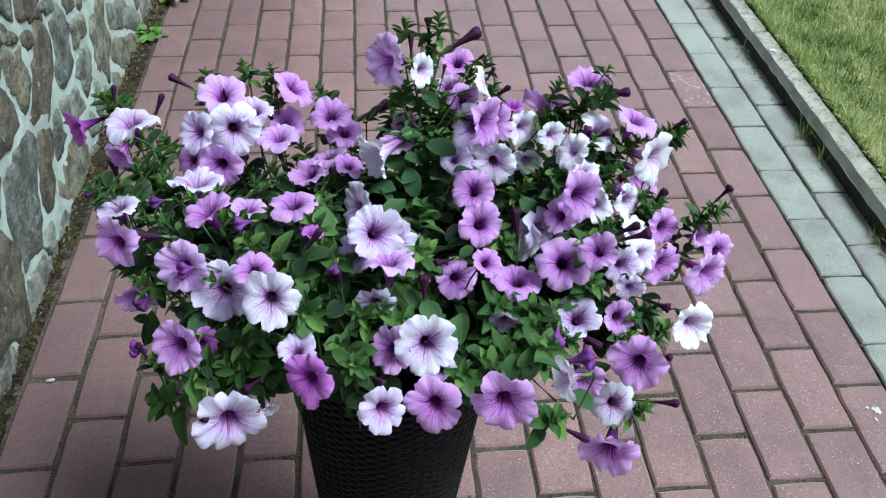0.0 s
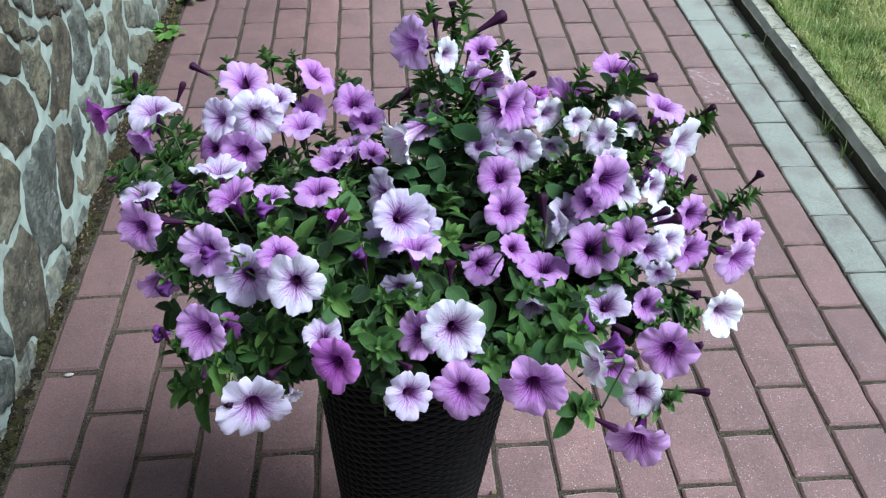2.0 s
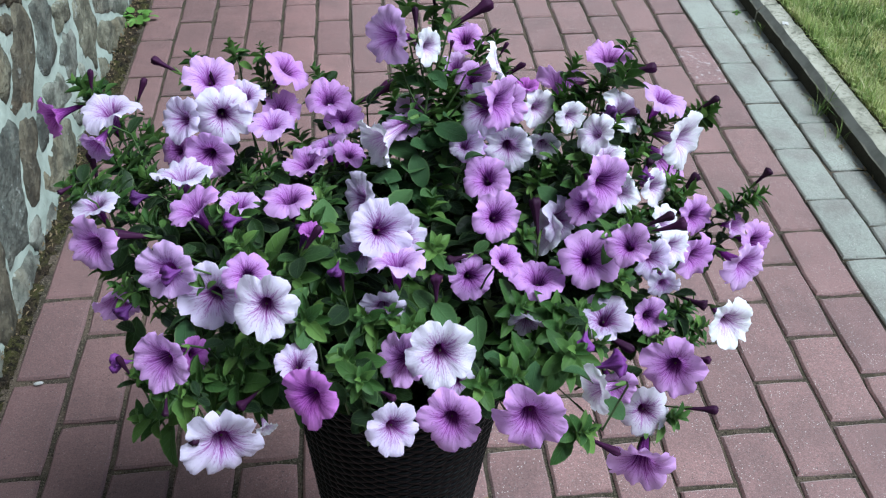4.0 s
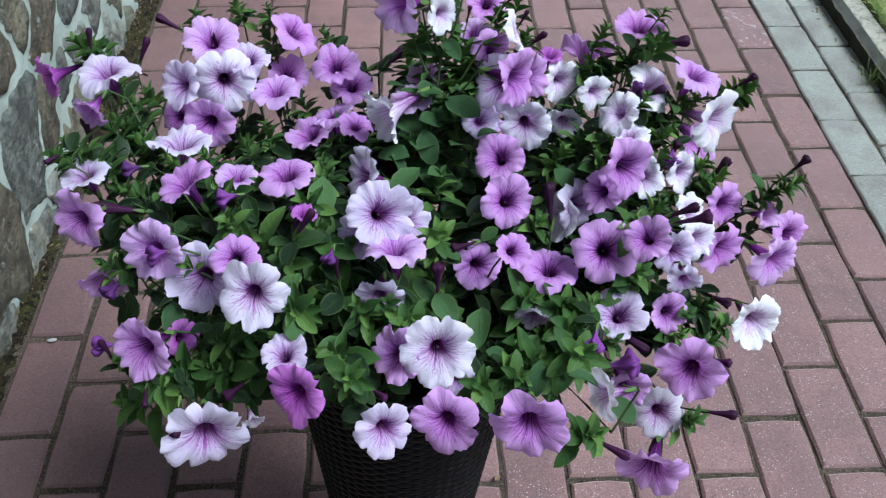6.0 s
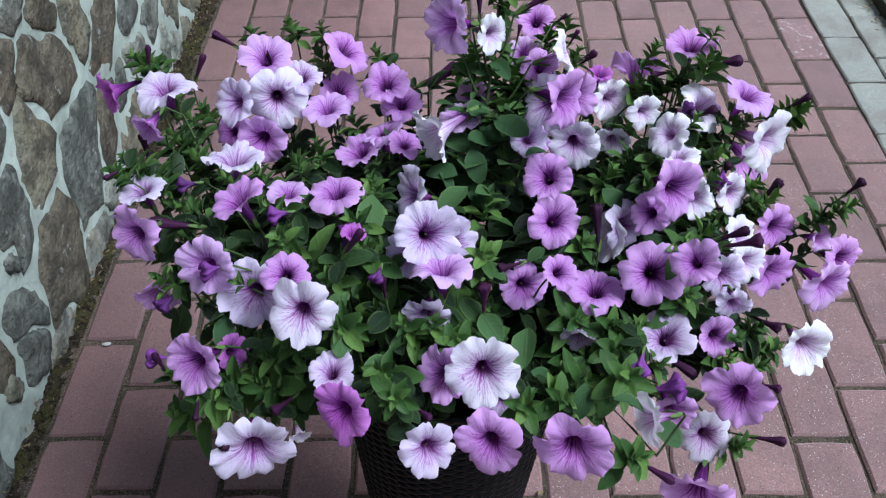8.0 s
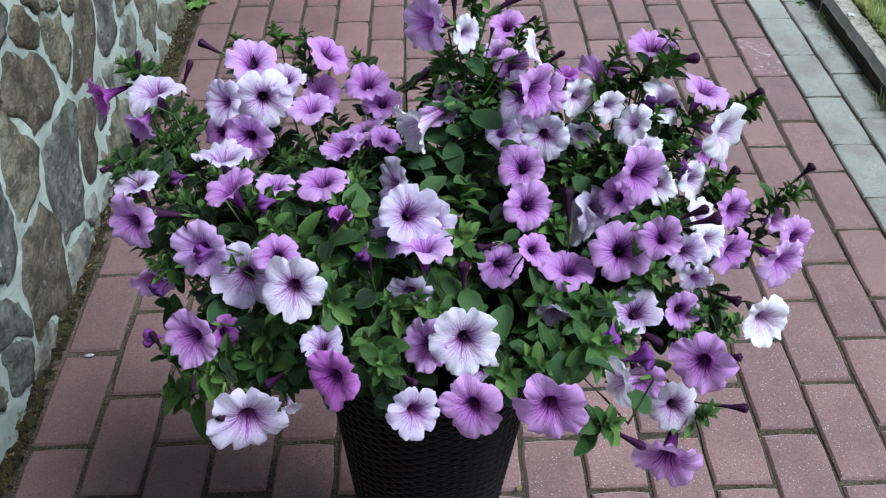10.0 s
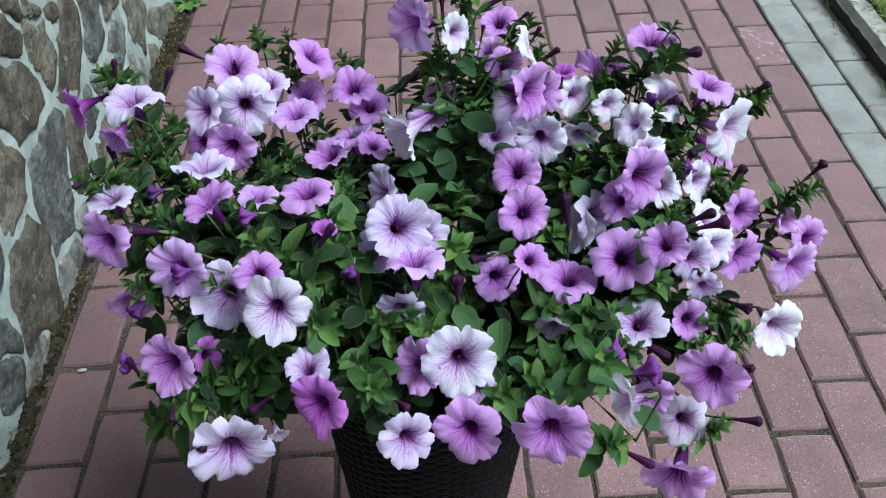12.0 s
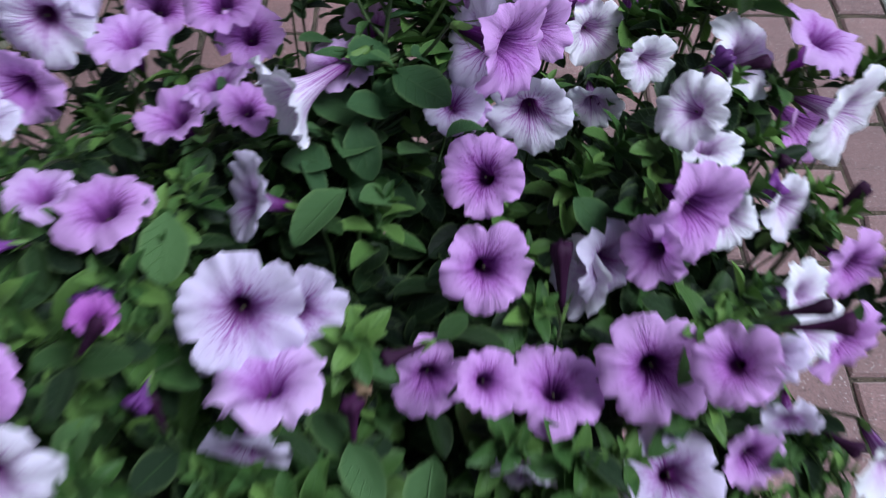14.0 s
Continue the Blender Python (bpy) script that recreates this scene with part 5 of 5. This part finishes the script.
def rubble(stone, number):
    """An uneven stone that fills its place up to the mortar joints of its neighbours."""
    y0, z0, long, short, lean, tone = stone
    near = [s for s in STONES if s is not stone and math.hypot(s[0] - y0, s[1] - z0) < 0.5]
    rings, spokes = [], 30
    full = 1.37 if number < KNOWN else 1.6
    first = wall_rng.uniform(0, 6.28)
    sides = wall_rng.randrange(5, 8)
    breaks = [(first + 6.28 * (j + wall_rng.uniform(-0.25, 0.25)) / sides, wall_rng.uniform(0.84, 1.0)) for j in range(sides)]
    for k in range(spokes):
        a = 2 * math.pi * k / spokes
        step = 0.003
        d = step
        while d < 0.32:
            y, z = y0 + d * math.cos(a), z0 + d * math.sin(a)
            mine = reach(stone, y, z)
            if mine > full or z < -0.03 or any(reach(s, y, z) < mine for s in near):
                break
            d += step
        facet = 0.0  # broken, straight-edged outline: the stone ends at the nearest of its few flat breaks
        for way, off in breaks:
            facet = max(facet, math.cos(a - way) / off)
        wobble = (min(1.22, 1 / max(facet, 0.5))) * (1 + 0.10 * noise.noise((math.cos(a) * 4, math.sin(a) * 4 + number * 1.7, 2.2)))
        joint = wall_rng.uniform(0.003, 0.008) + 0.008 * min(1.0, max(0.0, (y0 - 0.35) / 0.4))
        rings.append(max(0.010, d * wobble - joint))
    verts, faces = [], []
    proud = wall_rng.uniform(0.003, 0.006)
    for scale, out in ((1.06, -0.03), (1.03, -0.004), (0.93, proud * 0.55), (0.6, proud), (0.3, proud)):
        for k, d in enumerate(rings):
            a = 2 * math.pi * k / spokes
            y, z = d * scale * math.cos(a), d * scale * math.sin(a)
            rough = 0.003 * noise.noise(((y0 + y) * 40, (z0 + z) * 40, number * 0.9)) + 0.005 * noise.noise(((y0 + y) * 13, (z0 + z) * 13, number * 0.37))
            verts.append((out + (rough if out > 0.001 else 0), y, z))
    verts.append((proud, 0, 0))
    for r in range(4):
        faces += [(r * spokes + k, r * spokes + (k + 1) % spokes, (r + 1) * spokes + (k + 1) % spokes, (r + 1) * spokes + k) for k in range(spokes)]
    faces += [(4 * spokes + k, 4 * spokes + (k + 1) % spokes, 5 * spokes) for k in range(spokes)]
    ob = part("stone", mesh_of("stone", verts, faces, STONE[tone]), wall)
    ob.location = (-0.018 * (y0 - 0.3), y0, z0)


for number, stone in enumerate(STONES):
    rubble(stone, number)

# ---- mossy strip of soil along the wall, with dry litter ----
verts, faces = [], []
ys, xs = np.linspace(-1.5, 3.6, 520), np.linspace(-1.72, -1.602, 15)
for y in ys:
    for x in xs:
        hump = 0.016 * max(0, 1 - abs(x + 1.655) / 0.06) - 0.007
        verts.append((fan(x, y), y, hump + 0.014 * noise.noise((x * 30, y * 30, 0)) + 0.012 * noise.noise((x * 80, y * 80, 3))))
n = len(xs)
faces = [(i * n + j, i * n + j + 1, (i + 1) * n + j + 1, (i + 1) * n + j) for i in range(len(ys) - 1) for j in range(n - 1)]
strip = tagged(new("soil_strip", mesh_of("soil_strip", verts, faces, SOIL)), "mossy soil strip at the foot of the wall", "soil", kind="structure")


def litter(name, label, material, count, where, long, seed):
    """Small dry scraps scattered over a stretch."""
    r = random.Random(seed)
    v, f = [], []
    for _ in range(count):
        x, y, z = where(r)
        a, size, w = r.uniform(0, 3.14), r.uniform(*long), r.uniform(0.0006, 0.0016)
        c, s = math.cos(a), math.sin(a)
        n = len(v)
        lift = r.uniform(0, 0.005)
        v += [(x - s * w, y + c * w, z), (x + s * w, y - c * w, z), (x + c * size + s * w, y + s * size - c * w, z + lift), (x + c * size - s * w, y + s * size + c * w, z + lift), (x + c * size / 2, y + s * size / 2, z + lift + 0.0016)]
        f += [(n, n + 1, n + 4), (n + 1, n + 2, n + 4), (n + 2, n + 3, n + 4), (n + 3, n, n + 4)]
    ob = new(name, mesh_of(name, v, f, material, smooth=False))
    return tagged(ob, label, "litter", kind="stuff")


litter("dry_litter", "dry stalks and scraps along the wall", STRAW, 1700, lambda r: (fan(-1.655 + r.gauss(0, 0.022), 0), r.uniform(-0.6, 2.2), 0.012 + r.uniform(-0.004, 0.006)), (0.002, 0.009), 3)
litter("joint_litter", "dry scraps in the gap beside the kerb", STRAW, 160, lambda r: (fan(0.178 + r.gauss(0, 0.008), 0.6), r.uniform(0.0, 1.9), 0.002), (0.004, 0.02), 4)


def pebble(x, y, z, long, wide, turn, label):
    bm = bmesh.new()
    bmesh.ops.create_icosphere(bm, subdivisions=2, radius=1)
    for v in bm.verts:
        v.co = Vector((v.co.x * long, v.co.y * wide, v.co.z * wide * 0.7)) * (1 + 0.25 * noise.noise(v.co * 1.7 + Vector((x * 50, y * 50, 0))))
    ob = new("pebble", from_bm("pebble", bm, CHALK))
    ob.matrix_basis = pose(x, y, z, 0, 0, turn)
    tagged(ob, label, "pebble", "pebbles on the paving")


pebble(-1.566, 0.104, 0.0035, 0.0085, 0.004, 5, "small white stone lying in a paving joint")


# ---- small weeds ----
def weed(x, y, z, size, seed, label):
    r = random.Random(seed)
    ob = empty("weed", (x, y, z), label, "weed", group="weeds along the wall")
    leaves = []
    for k in range(26):
        a, rise = r.uniform(0, 6.28), r.uniform(0.1, 1.2)
        out = Vector((math.cos(a), math.sin(a), 0))
        p = Vector((x, y, z)) + out * size * r.uniform(0.0, 0.75) + Vector((0, 0, size * r.uniform(0.1, 0.7)))
        leaves.append((Matrix.Translation(p) @ leaf_turn(out, rise - 0.6, r.uniform(-0.4, 0.4)) @ Matrix.Scale(size * r.uniform(0.45, 0.8), 4), r.randrange(3)))
    joined_leaves("leaves", leaves, [leaf_shape(0.2, 0.3, 0.36), leaf_shape(0.1, 0.15, 0.4), leaf_shape(0.3, 0.4, 0.34)], WEED, ob, (x, y, z), kind="")
    return ob


weed(-1.632, 1.50, 0.0, 0.045, 1, "fresh green broad-leaved weed at the wall's foot")
weed(0.172, 1.41, -0.004, 0.013, 3, "small dark green weed rooted in the joint beside the kerb")
weed(-1.60, 1.80, 0.0, 0.06, 2, "fresh green broad-leaved weed at the wall's foot")


# ---- paving ----
def paving(name, label, lo, hi, z=-0.0065):
    """The bed of mossy joint sand that carries the blocks."""
    verts = [(fan(x, y), y, z + 0.002 * noise.noise((x * 40, y * 40, 0))) for y in np.linspace(-4, 9, 66) for x in (lo, (lo + hi) / 2, hi)]
    faces = [(i * 3 + j, i * 3 + j + 1, i * 3 + j + 4, i * 3 + j + 3) for i in range(65) for j in range(2)]
    ob = new(name, mesh_of(name, verts, faces, JOINT))
    return tagged(ob, label, "paving", kind="structure")


red_paving = paving("pavement_red", "red concrete block paving in running bond with mossy joints", -1.615, -0.001)
grey_paving = paving("pavement_grey", "grey-green concrete block border beside the kerb", 0.001, 0.2)

block_rng = random.Random(21)
RED_BLOCKS = [slab_mesh("paving_block", 0.0938, 0.1912, 0.05, RED, block_rng) for _ in range(6)]
GREY_BLOCKS = [slab_mesh("paving_block", 0.0955, 0.1955, 0.05, GREY, block_rng, 0.003) for _ in range(4)]
SPECKLED = slab_mesh("paving_block", 0.0938, 0.1912, 0.05, RED_SPECKLED, block_rng)
STAINED = slab_mesh("paving_block", 0.0938, 0.1912, 0.05, RED_STAINED, block_rng)
NEAR_Y, FAR_Y = -0.75, 2.15


def lay(column, grey, parent, meshes, far_list):
    """One column of blocks along the path."""
    shift = 0.0 if column % 2 else 0.1
    for k in range(-20, 45):
        y = shift + 0.2 * k + 0.1
        x = 0.1 * column + 0.05
        m = (fan(x, y) + block_rng.uniform(-0.0012, 0.0012), y + drift(x, y) + block_rng.uniform(-0.0015, 0.0015), block_rng.uniform(-0.0012, 0.0012))
        turn = -(x + 0.8) * 0.020 + block_rng.uniform(-0.006, 0.006)
        if NEAR_Y < y < FAR_Y:
            me = block_rng.choice(meshes)
            if not grey and column == -1 and abs(y - 1.1) < 0.02:
                me = SPECKLED
            if not grey and column == -8 and abs(y - 1.9) < 0.11:
                me = STAINED
            ob = part("paving_block", me, parent)
            ob.location = m
            ob.scale.y = 1 + 5 * (drift(x, y + 0.1) - drift(x, y - 0.1))
            ob.rotation_euler = (block_rng.uniform(-0.004, 0.004), block_rng.uniform(-0.008, 0.008), turn)
        else:
            far_list.append((m, turn))


def far_blocks(places, mesh, material, parent, label):
    base = np.array([v.co[:] for v in mesh.vertices])
    polys = [tuple(p.vertices) for p in mesh.polygons]
    verts, faces = [], []
    for i, (m, turn) in enumerate(places):
        c, s = math.cos(turn), math.sin(turn)
        verts.append(base @ np.array([[c, s, 0], [-s, c, 0], [0, 0, 1]]) + np.array(m))
        faces += [tuple(k + i * len(base) for k in q) for q in polys]
    part("far_paving_blocks", mesh_of("far_paving_blocks", np.concatenate(verts), faces, material, smooth=False), parent, kind="stuff", label=label)


far_red, far_grey = [], []
for column in range(-16, 0):
    lay(column, False, red_paving, RED_BLOCKS, far_red)
for column in range(0, 2):
    lay(column, True, grey_paving, GREY_BLOCKS, far_grey)
far_blocks(far_red, RED_BLOCKS[0], RED_FAR, red_paving, "red blocks farther along the path")
far_blocks(far_grey, GREY_BLOCKS[0], GREY_FAR, grey_paving, "grey blocks farther along the path")

# ---- kerb ----
kerb = empty("kerb", (0, 0, 0), "weathered concrete edging kerb between paving and lawn", "kerb", "structure")


def kerb_mesh(long, seed):
    """A length of edging with one worn chamfer towards the path."""
    r = random.Random(seed)
    section = ((0.0, -0.08), (0.0, 0.033), (0.002, 0.0355), (0.016, 0.051), (0.060, 0.053), (0.067, 0.046), (0.067, -0.08))
    verts, faces = [], []
    steps = 28
    for k in range(steps + 1):
        y = long * k / steps
        for j, (x, z) in enumerate(section):
            chip = 0.0025 * noise.noise((y * 30, j * 3.0, seed)) + 0.002 * noise.noise((y * 90, j * 5.0, seed))
            end = 0.003 if k in (0, steps) else 0.0
            verts.append((x + (chip if z > 0 else 0), y, z + (chip - end if z > 0 else 0)))
    n = len(section)
    faces = [(k * n + j, k * n + j + 1, (k + 1) * n + j + 1, (k + 1) * n + j) for k in range(steps) for j in range(n - 1)]
    faces += [tuple(range(n)), tuple(range(steps * n + n - 1, steps * n - 1, -1))]
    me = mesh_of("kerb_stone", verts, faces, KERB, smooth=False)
    me.materials.append(KERB_ALGAE_SHADE)
    me.materials.append(KERB_CHAMFER)
    # upright face gets the copy with shade in its colour, chamfer a darker grey
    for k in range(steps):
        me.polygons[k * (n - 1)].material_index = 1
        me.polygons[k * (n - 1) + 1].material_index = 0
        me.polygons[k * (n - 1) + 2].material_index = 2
    return me


for k in range(-4, 9):
    y = 1.36 + 1.0 * k
    ob = part("kerb_stone", kerb_mesh(0.992, 30 + k), kerb)
    ob.location = (fan(0.186, y), y, block_rng.uniform(-0.002, 0.002))
    ob.rotation_euler = (0, 0, -0.020)


# soil in the gap, spread wider to stand in for the kerb's contact shade
ys, xs = np.linspace(-2, 5, 500), np.linspace(0.150, 0.196, 6)
verts = [(fan(x, y), y, -0.006 + 0.005 * max(0.0, (x - 0.166) / 0.026) * (0.5 + noise.noise((x * 20, y * 9, 5))) + 0.005 * noise.noise((x * 90, y * 90, 7))) for y in ys for x in xs]
faces = [(i * 6 + j, i * 6 + j + 1, (i + 1) * 6 + j + 1, (i + 1) * 6 + j) for i in range(len(ys) - 1) for j in range(5)]
tagged(new("kerb_soil", mesh_of("kerb_soil", verts, faces, SOIL)), "dark soil gathered against the kerb, widened in place of shade", "soil", kind="structure")


ys, xs = np.linspace(-2, 5, 600), np.linspace(0.246, 0.282, 7)
verts = [(fan(x, y) + 0.006 * noise.noise((y * 35, 0, 2)), y, 0.046 + 0.006 * noise.noise((x * 40, y * 14, 1)) + 0.005 * noise.noise((x * 120, y * 120, 9)) - (0.02 if x < 0.248 else 0)) for y in ys for x in xs]
faces = [(i * 7 + j, i * 7 + j + 1, (i + 1) * 7 + j + 1, (i + 1) * 7 + j) for i in range(len(ys) - 1) for j in range(6)]
tagged(new("lawn_edge_soil", mesh_of("lawn_edge_soil", verts, faces, SOIL)), "dark crumbly soil between kerb and lawn", "soil", kind="structure")


def splash(x, y, z, size, seed, label):
    """A dried chalky splash: a thin raised blot with an uneven outline."""
    spokes = 28
    verts = [(0, 0, 0.0012)]
    for ring, high in ((0.6, 0.001), (1.0, 0.0002)):
        for k in range(spokes):
            a = 2 * math.pi * k / spokes
            d = size * ring * (1 + 0.75 * noise.noise((math.cos(a) * 2, math.sin(a) * 2, seed)))
            verts.append((d * math.cos(a), d * math.sin(a), high))
    faces = [(0, 1 + k, 1 + (k + 1) % spokes) for k in range(spokes)]
    faces += [(1 + k, 1 + spokes + k, 1 + spokes + (k + 1) % spokes, 1 + (k + 1) % spokes) for k in range(spokes)]
    ob = new("white_splash", mesh_of("white_splash", verts, faces, SPLASH))
    ob.location = (x, y, z)
    tagged(ob, label, "stain", "dried white splashes")


for x, y, size, seed in ((-0.050, -0.066, 0.008, 1.5), (-0.038, -0.090, 0.005, 2.5), (-0.062, -0.086, 0.0035, 4.5), (-0.047, -0.108, 0.003, 5.5), (-0.066, -0.058, 0.003, 6.5)):
    splash(x, y, 0.0016, size, seed, "dried white splash on a red paving block")
splash(0.232, 1.225, 0.056, 0.011, 3.5, "dried white splash on top of the kerb")

# ---- lawn ----
verts = [(x + 0.020 * (y - 0.3), y, 0.03 + 0.012 * noise.noise((x * 5, y * 5, 0))) for y in np.linspace(-4, 12, 81) for x in np.linspace(0.262, 6, 40)]
faces = [(i * 40 + j, i * 40 + j + 1, (i + 1) * 40 + j + 1, (i + 1) * 40 + j) for i in range(80) for j in range(39)]
lawn = tagged(new("lawn", mesh_of("lawn", verts, faces, THATCH)), "short mown lawn with yellowed patches", "lawn", kind="structure")


def blades(name, label, count, where, high, seed, material=BLADES, thin=1.0):
    """Bent grass blades, each a narrow folded strip."""
    r = np.random.RandomState(seed)
    p = where(r, count)
    a, lean = r.uniform(0, 6.283, count), r.uniform(0.15, 1.1, count)
    h = r.uniform(high[0], high[1], count) * (0.7 + 0.6 * r.rand(count))
    w = r.uniform(0.0007, 0.0016, count) * thin
    d = np.stack([np.cos(a), np.sin(a), 0 * a], 1)
    s = np.stack([-np.sin(a), np.cos(a), 0 * a], 1)
    up = np.array([0, 0, 1.0])
    mid = p + d * (h * 0.45 * np.sin(lean * 0.6))[:, None] + up * (h * 0.6)[:, None] * np.cos(lean * 0.6)[:, None]
    tip = p + d * (h * np.sin(lean))[:, None] + up * (h * np.cos(lean))[:, None]
    v = np.stack([p - s * w[:, None], p + s * w[:, None], mid + s * w[:, None] * 0.8, mid - s * w[:, None] * 0.8, tip], 1).reshape(-1, 3)
    f = []
    for i in range(count):
        n = i * 5
        f += [(n, n + 1, n + 2, n + 3), (n + 3, n + 2, n + 4)]
    me = mesh_of(name, v, f, material)
    return tagged(new(name, me), label, "grass", kind="stuff")


def over_lawn(r, count):
    x, y = 0.265 + 1.9 * r.rand(count) ** 1.6, r.uniform(0.2, 3.2, count)
    return np.stack([x + 0.020 * (y - 0.3), y, 0.03 + 0 * x], 1)


def along_kerb(r, count):
    y = r.uniform(0.2, 3.0, count)
    clump = 0.5 + 0.5 * np.sin(y * 13) * np.sin(y * 31 + 1)
    x = 0.262 + 0.03 * r.rand(count) * (0.4 + clump)
    return np.stack([x + 0.020 * (y - 0.3), y, 0.04 + 0 * x], 1)


blades("lawn_grass", "short green and straw-coloured lawn grass", 120000, over_lawn, (0.018, 0.042), 1)
def in_clumps(r, count):
    """Coarser grass standing in loose clumps."""
    home = np.stack([0.30 + 1.7 * r.rand(160) ** 1.5, r.uniform(0.2, 3.0, 160)], 1)
    p = home[r.randint(0, 160, count)] + 0.022 * r.randn(count, 2)
    x, y = np.maximum(p[:, 0], 0.275), p[:, 1]
    return np.stack([x + 0.020 * (y - 0.3), y, 0.03 + 0 * x], 1)


blades("lawn_clumps", "coarser darker grass clumps in the lawn", 14000, in_clumps, (0.035, 0.062), 9, TUFT, 1.1)
blades("edge_grass", "longer grass leaning over the kerb", 5000, along_kerb, (0.03, 0.06), 2)


def tuft(x, y, count, high, seed):
    def where(r, n):
        return np.stack([x + 0.008 * r.randn(n), y + 0.012 * r.randn(n), 0 * r.rand(n) - 0.004], 1)

    ob = blades("grass_tuft", "thin grass tuft growing beside the kerb", count, where, high, seed, TUFT, 0.6)
    ob["group"], ob["kind"] = "grass tufts at the kerb", ""
    del ob["kind"]


v, f, u = leaf_shape(0.3, 0.2, 0.3)
ob = new("fallen_leaf", mesh_of("fallen_leaf", v, f, STRAW, u))
ob.matrix_basis = Matrix.Translation((-0.813, -0.20, 0.004)) @ Matrix.Rotation(0.8, 4, "Z") @ Matrix.Scale(0.012, 4)
tagged(ob, "small dry yellowed leaf on the paving by the planter", "leaf")

tuft(0.178, 0.83, 26, (0.05, 0.11), 5)
tuft(0.172, 0.72, 14, (0.03, 0.07), 6)
tuft(0.170, 0.40, 22, (0.03, 0.08), 7)
tuft(0.176, 1.28, 14, (0.02, 0.05), 8)
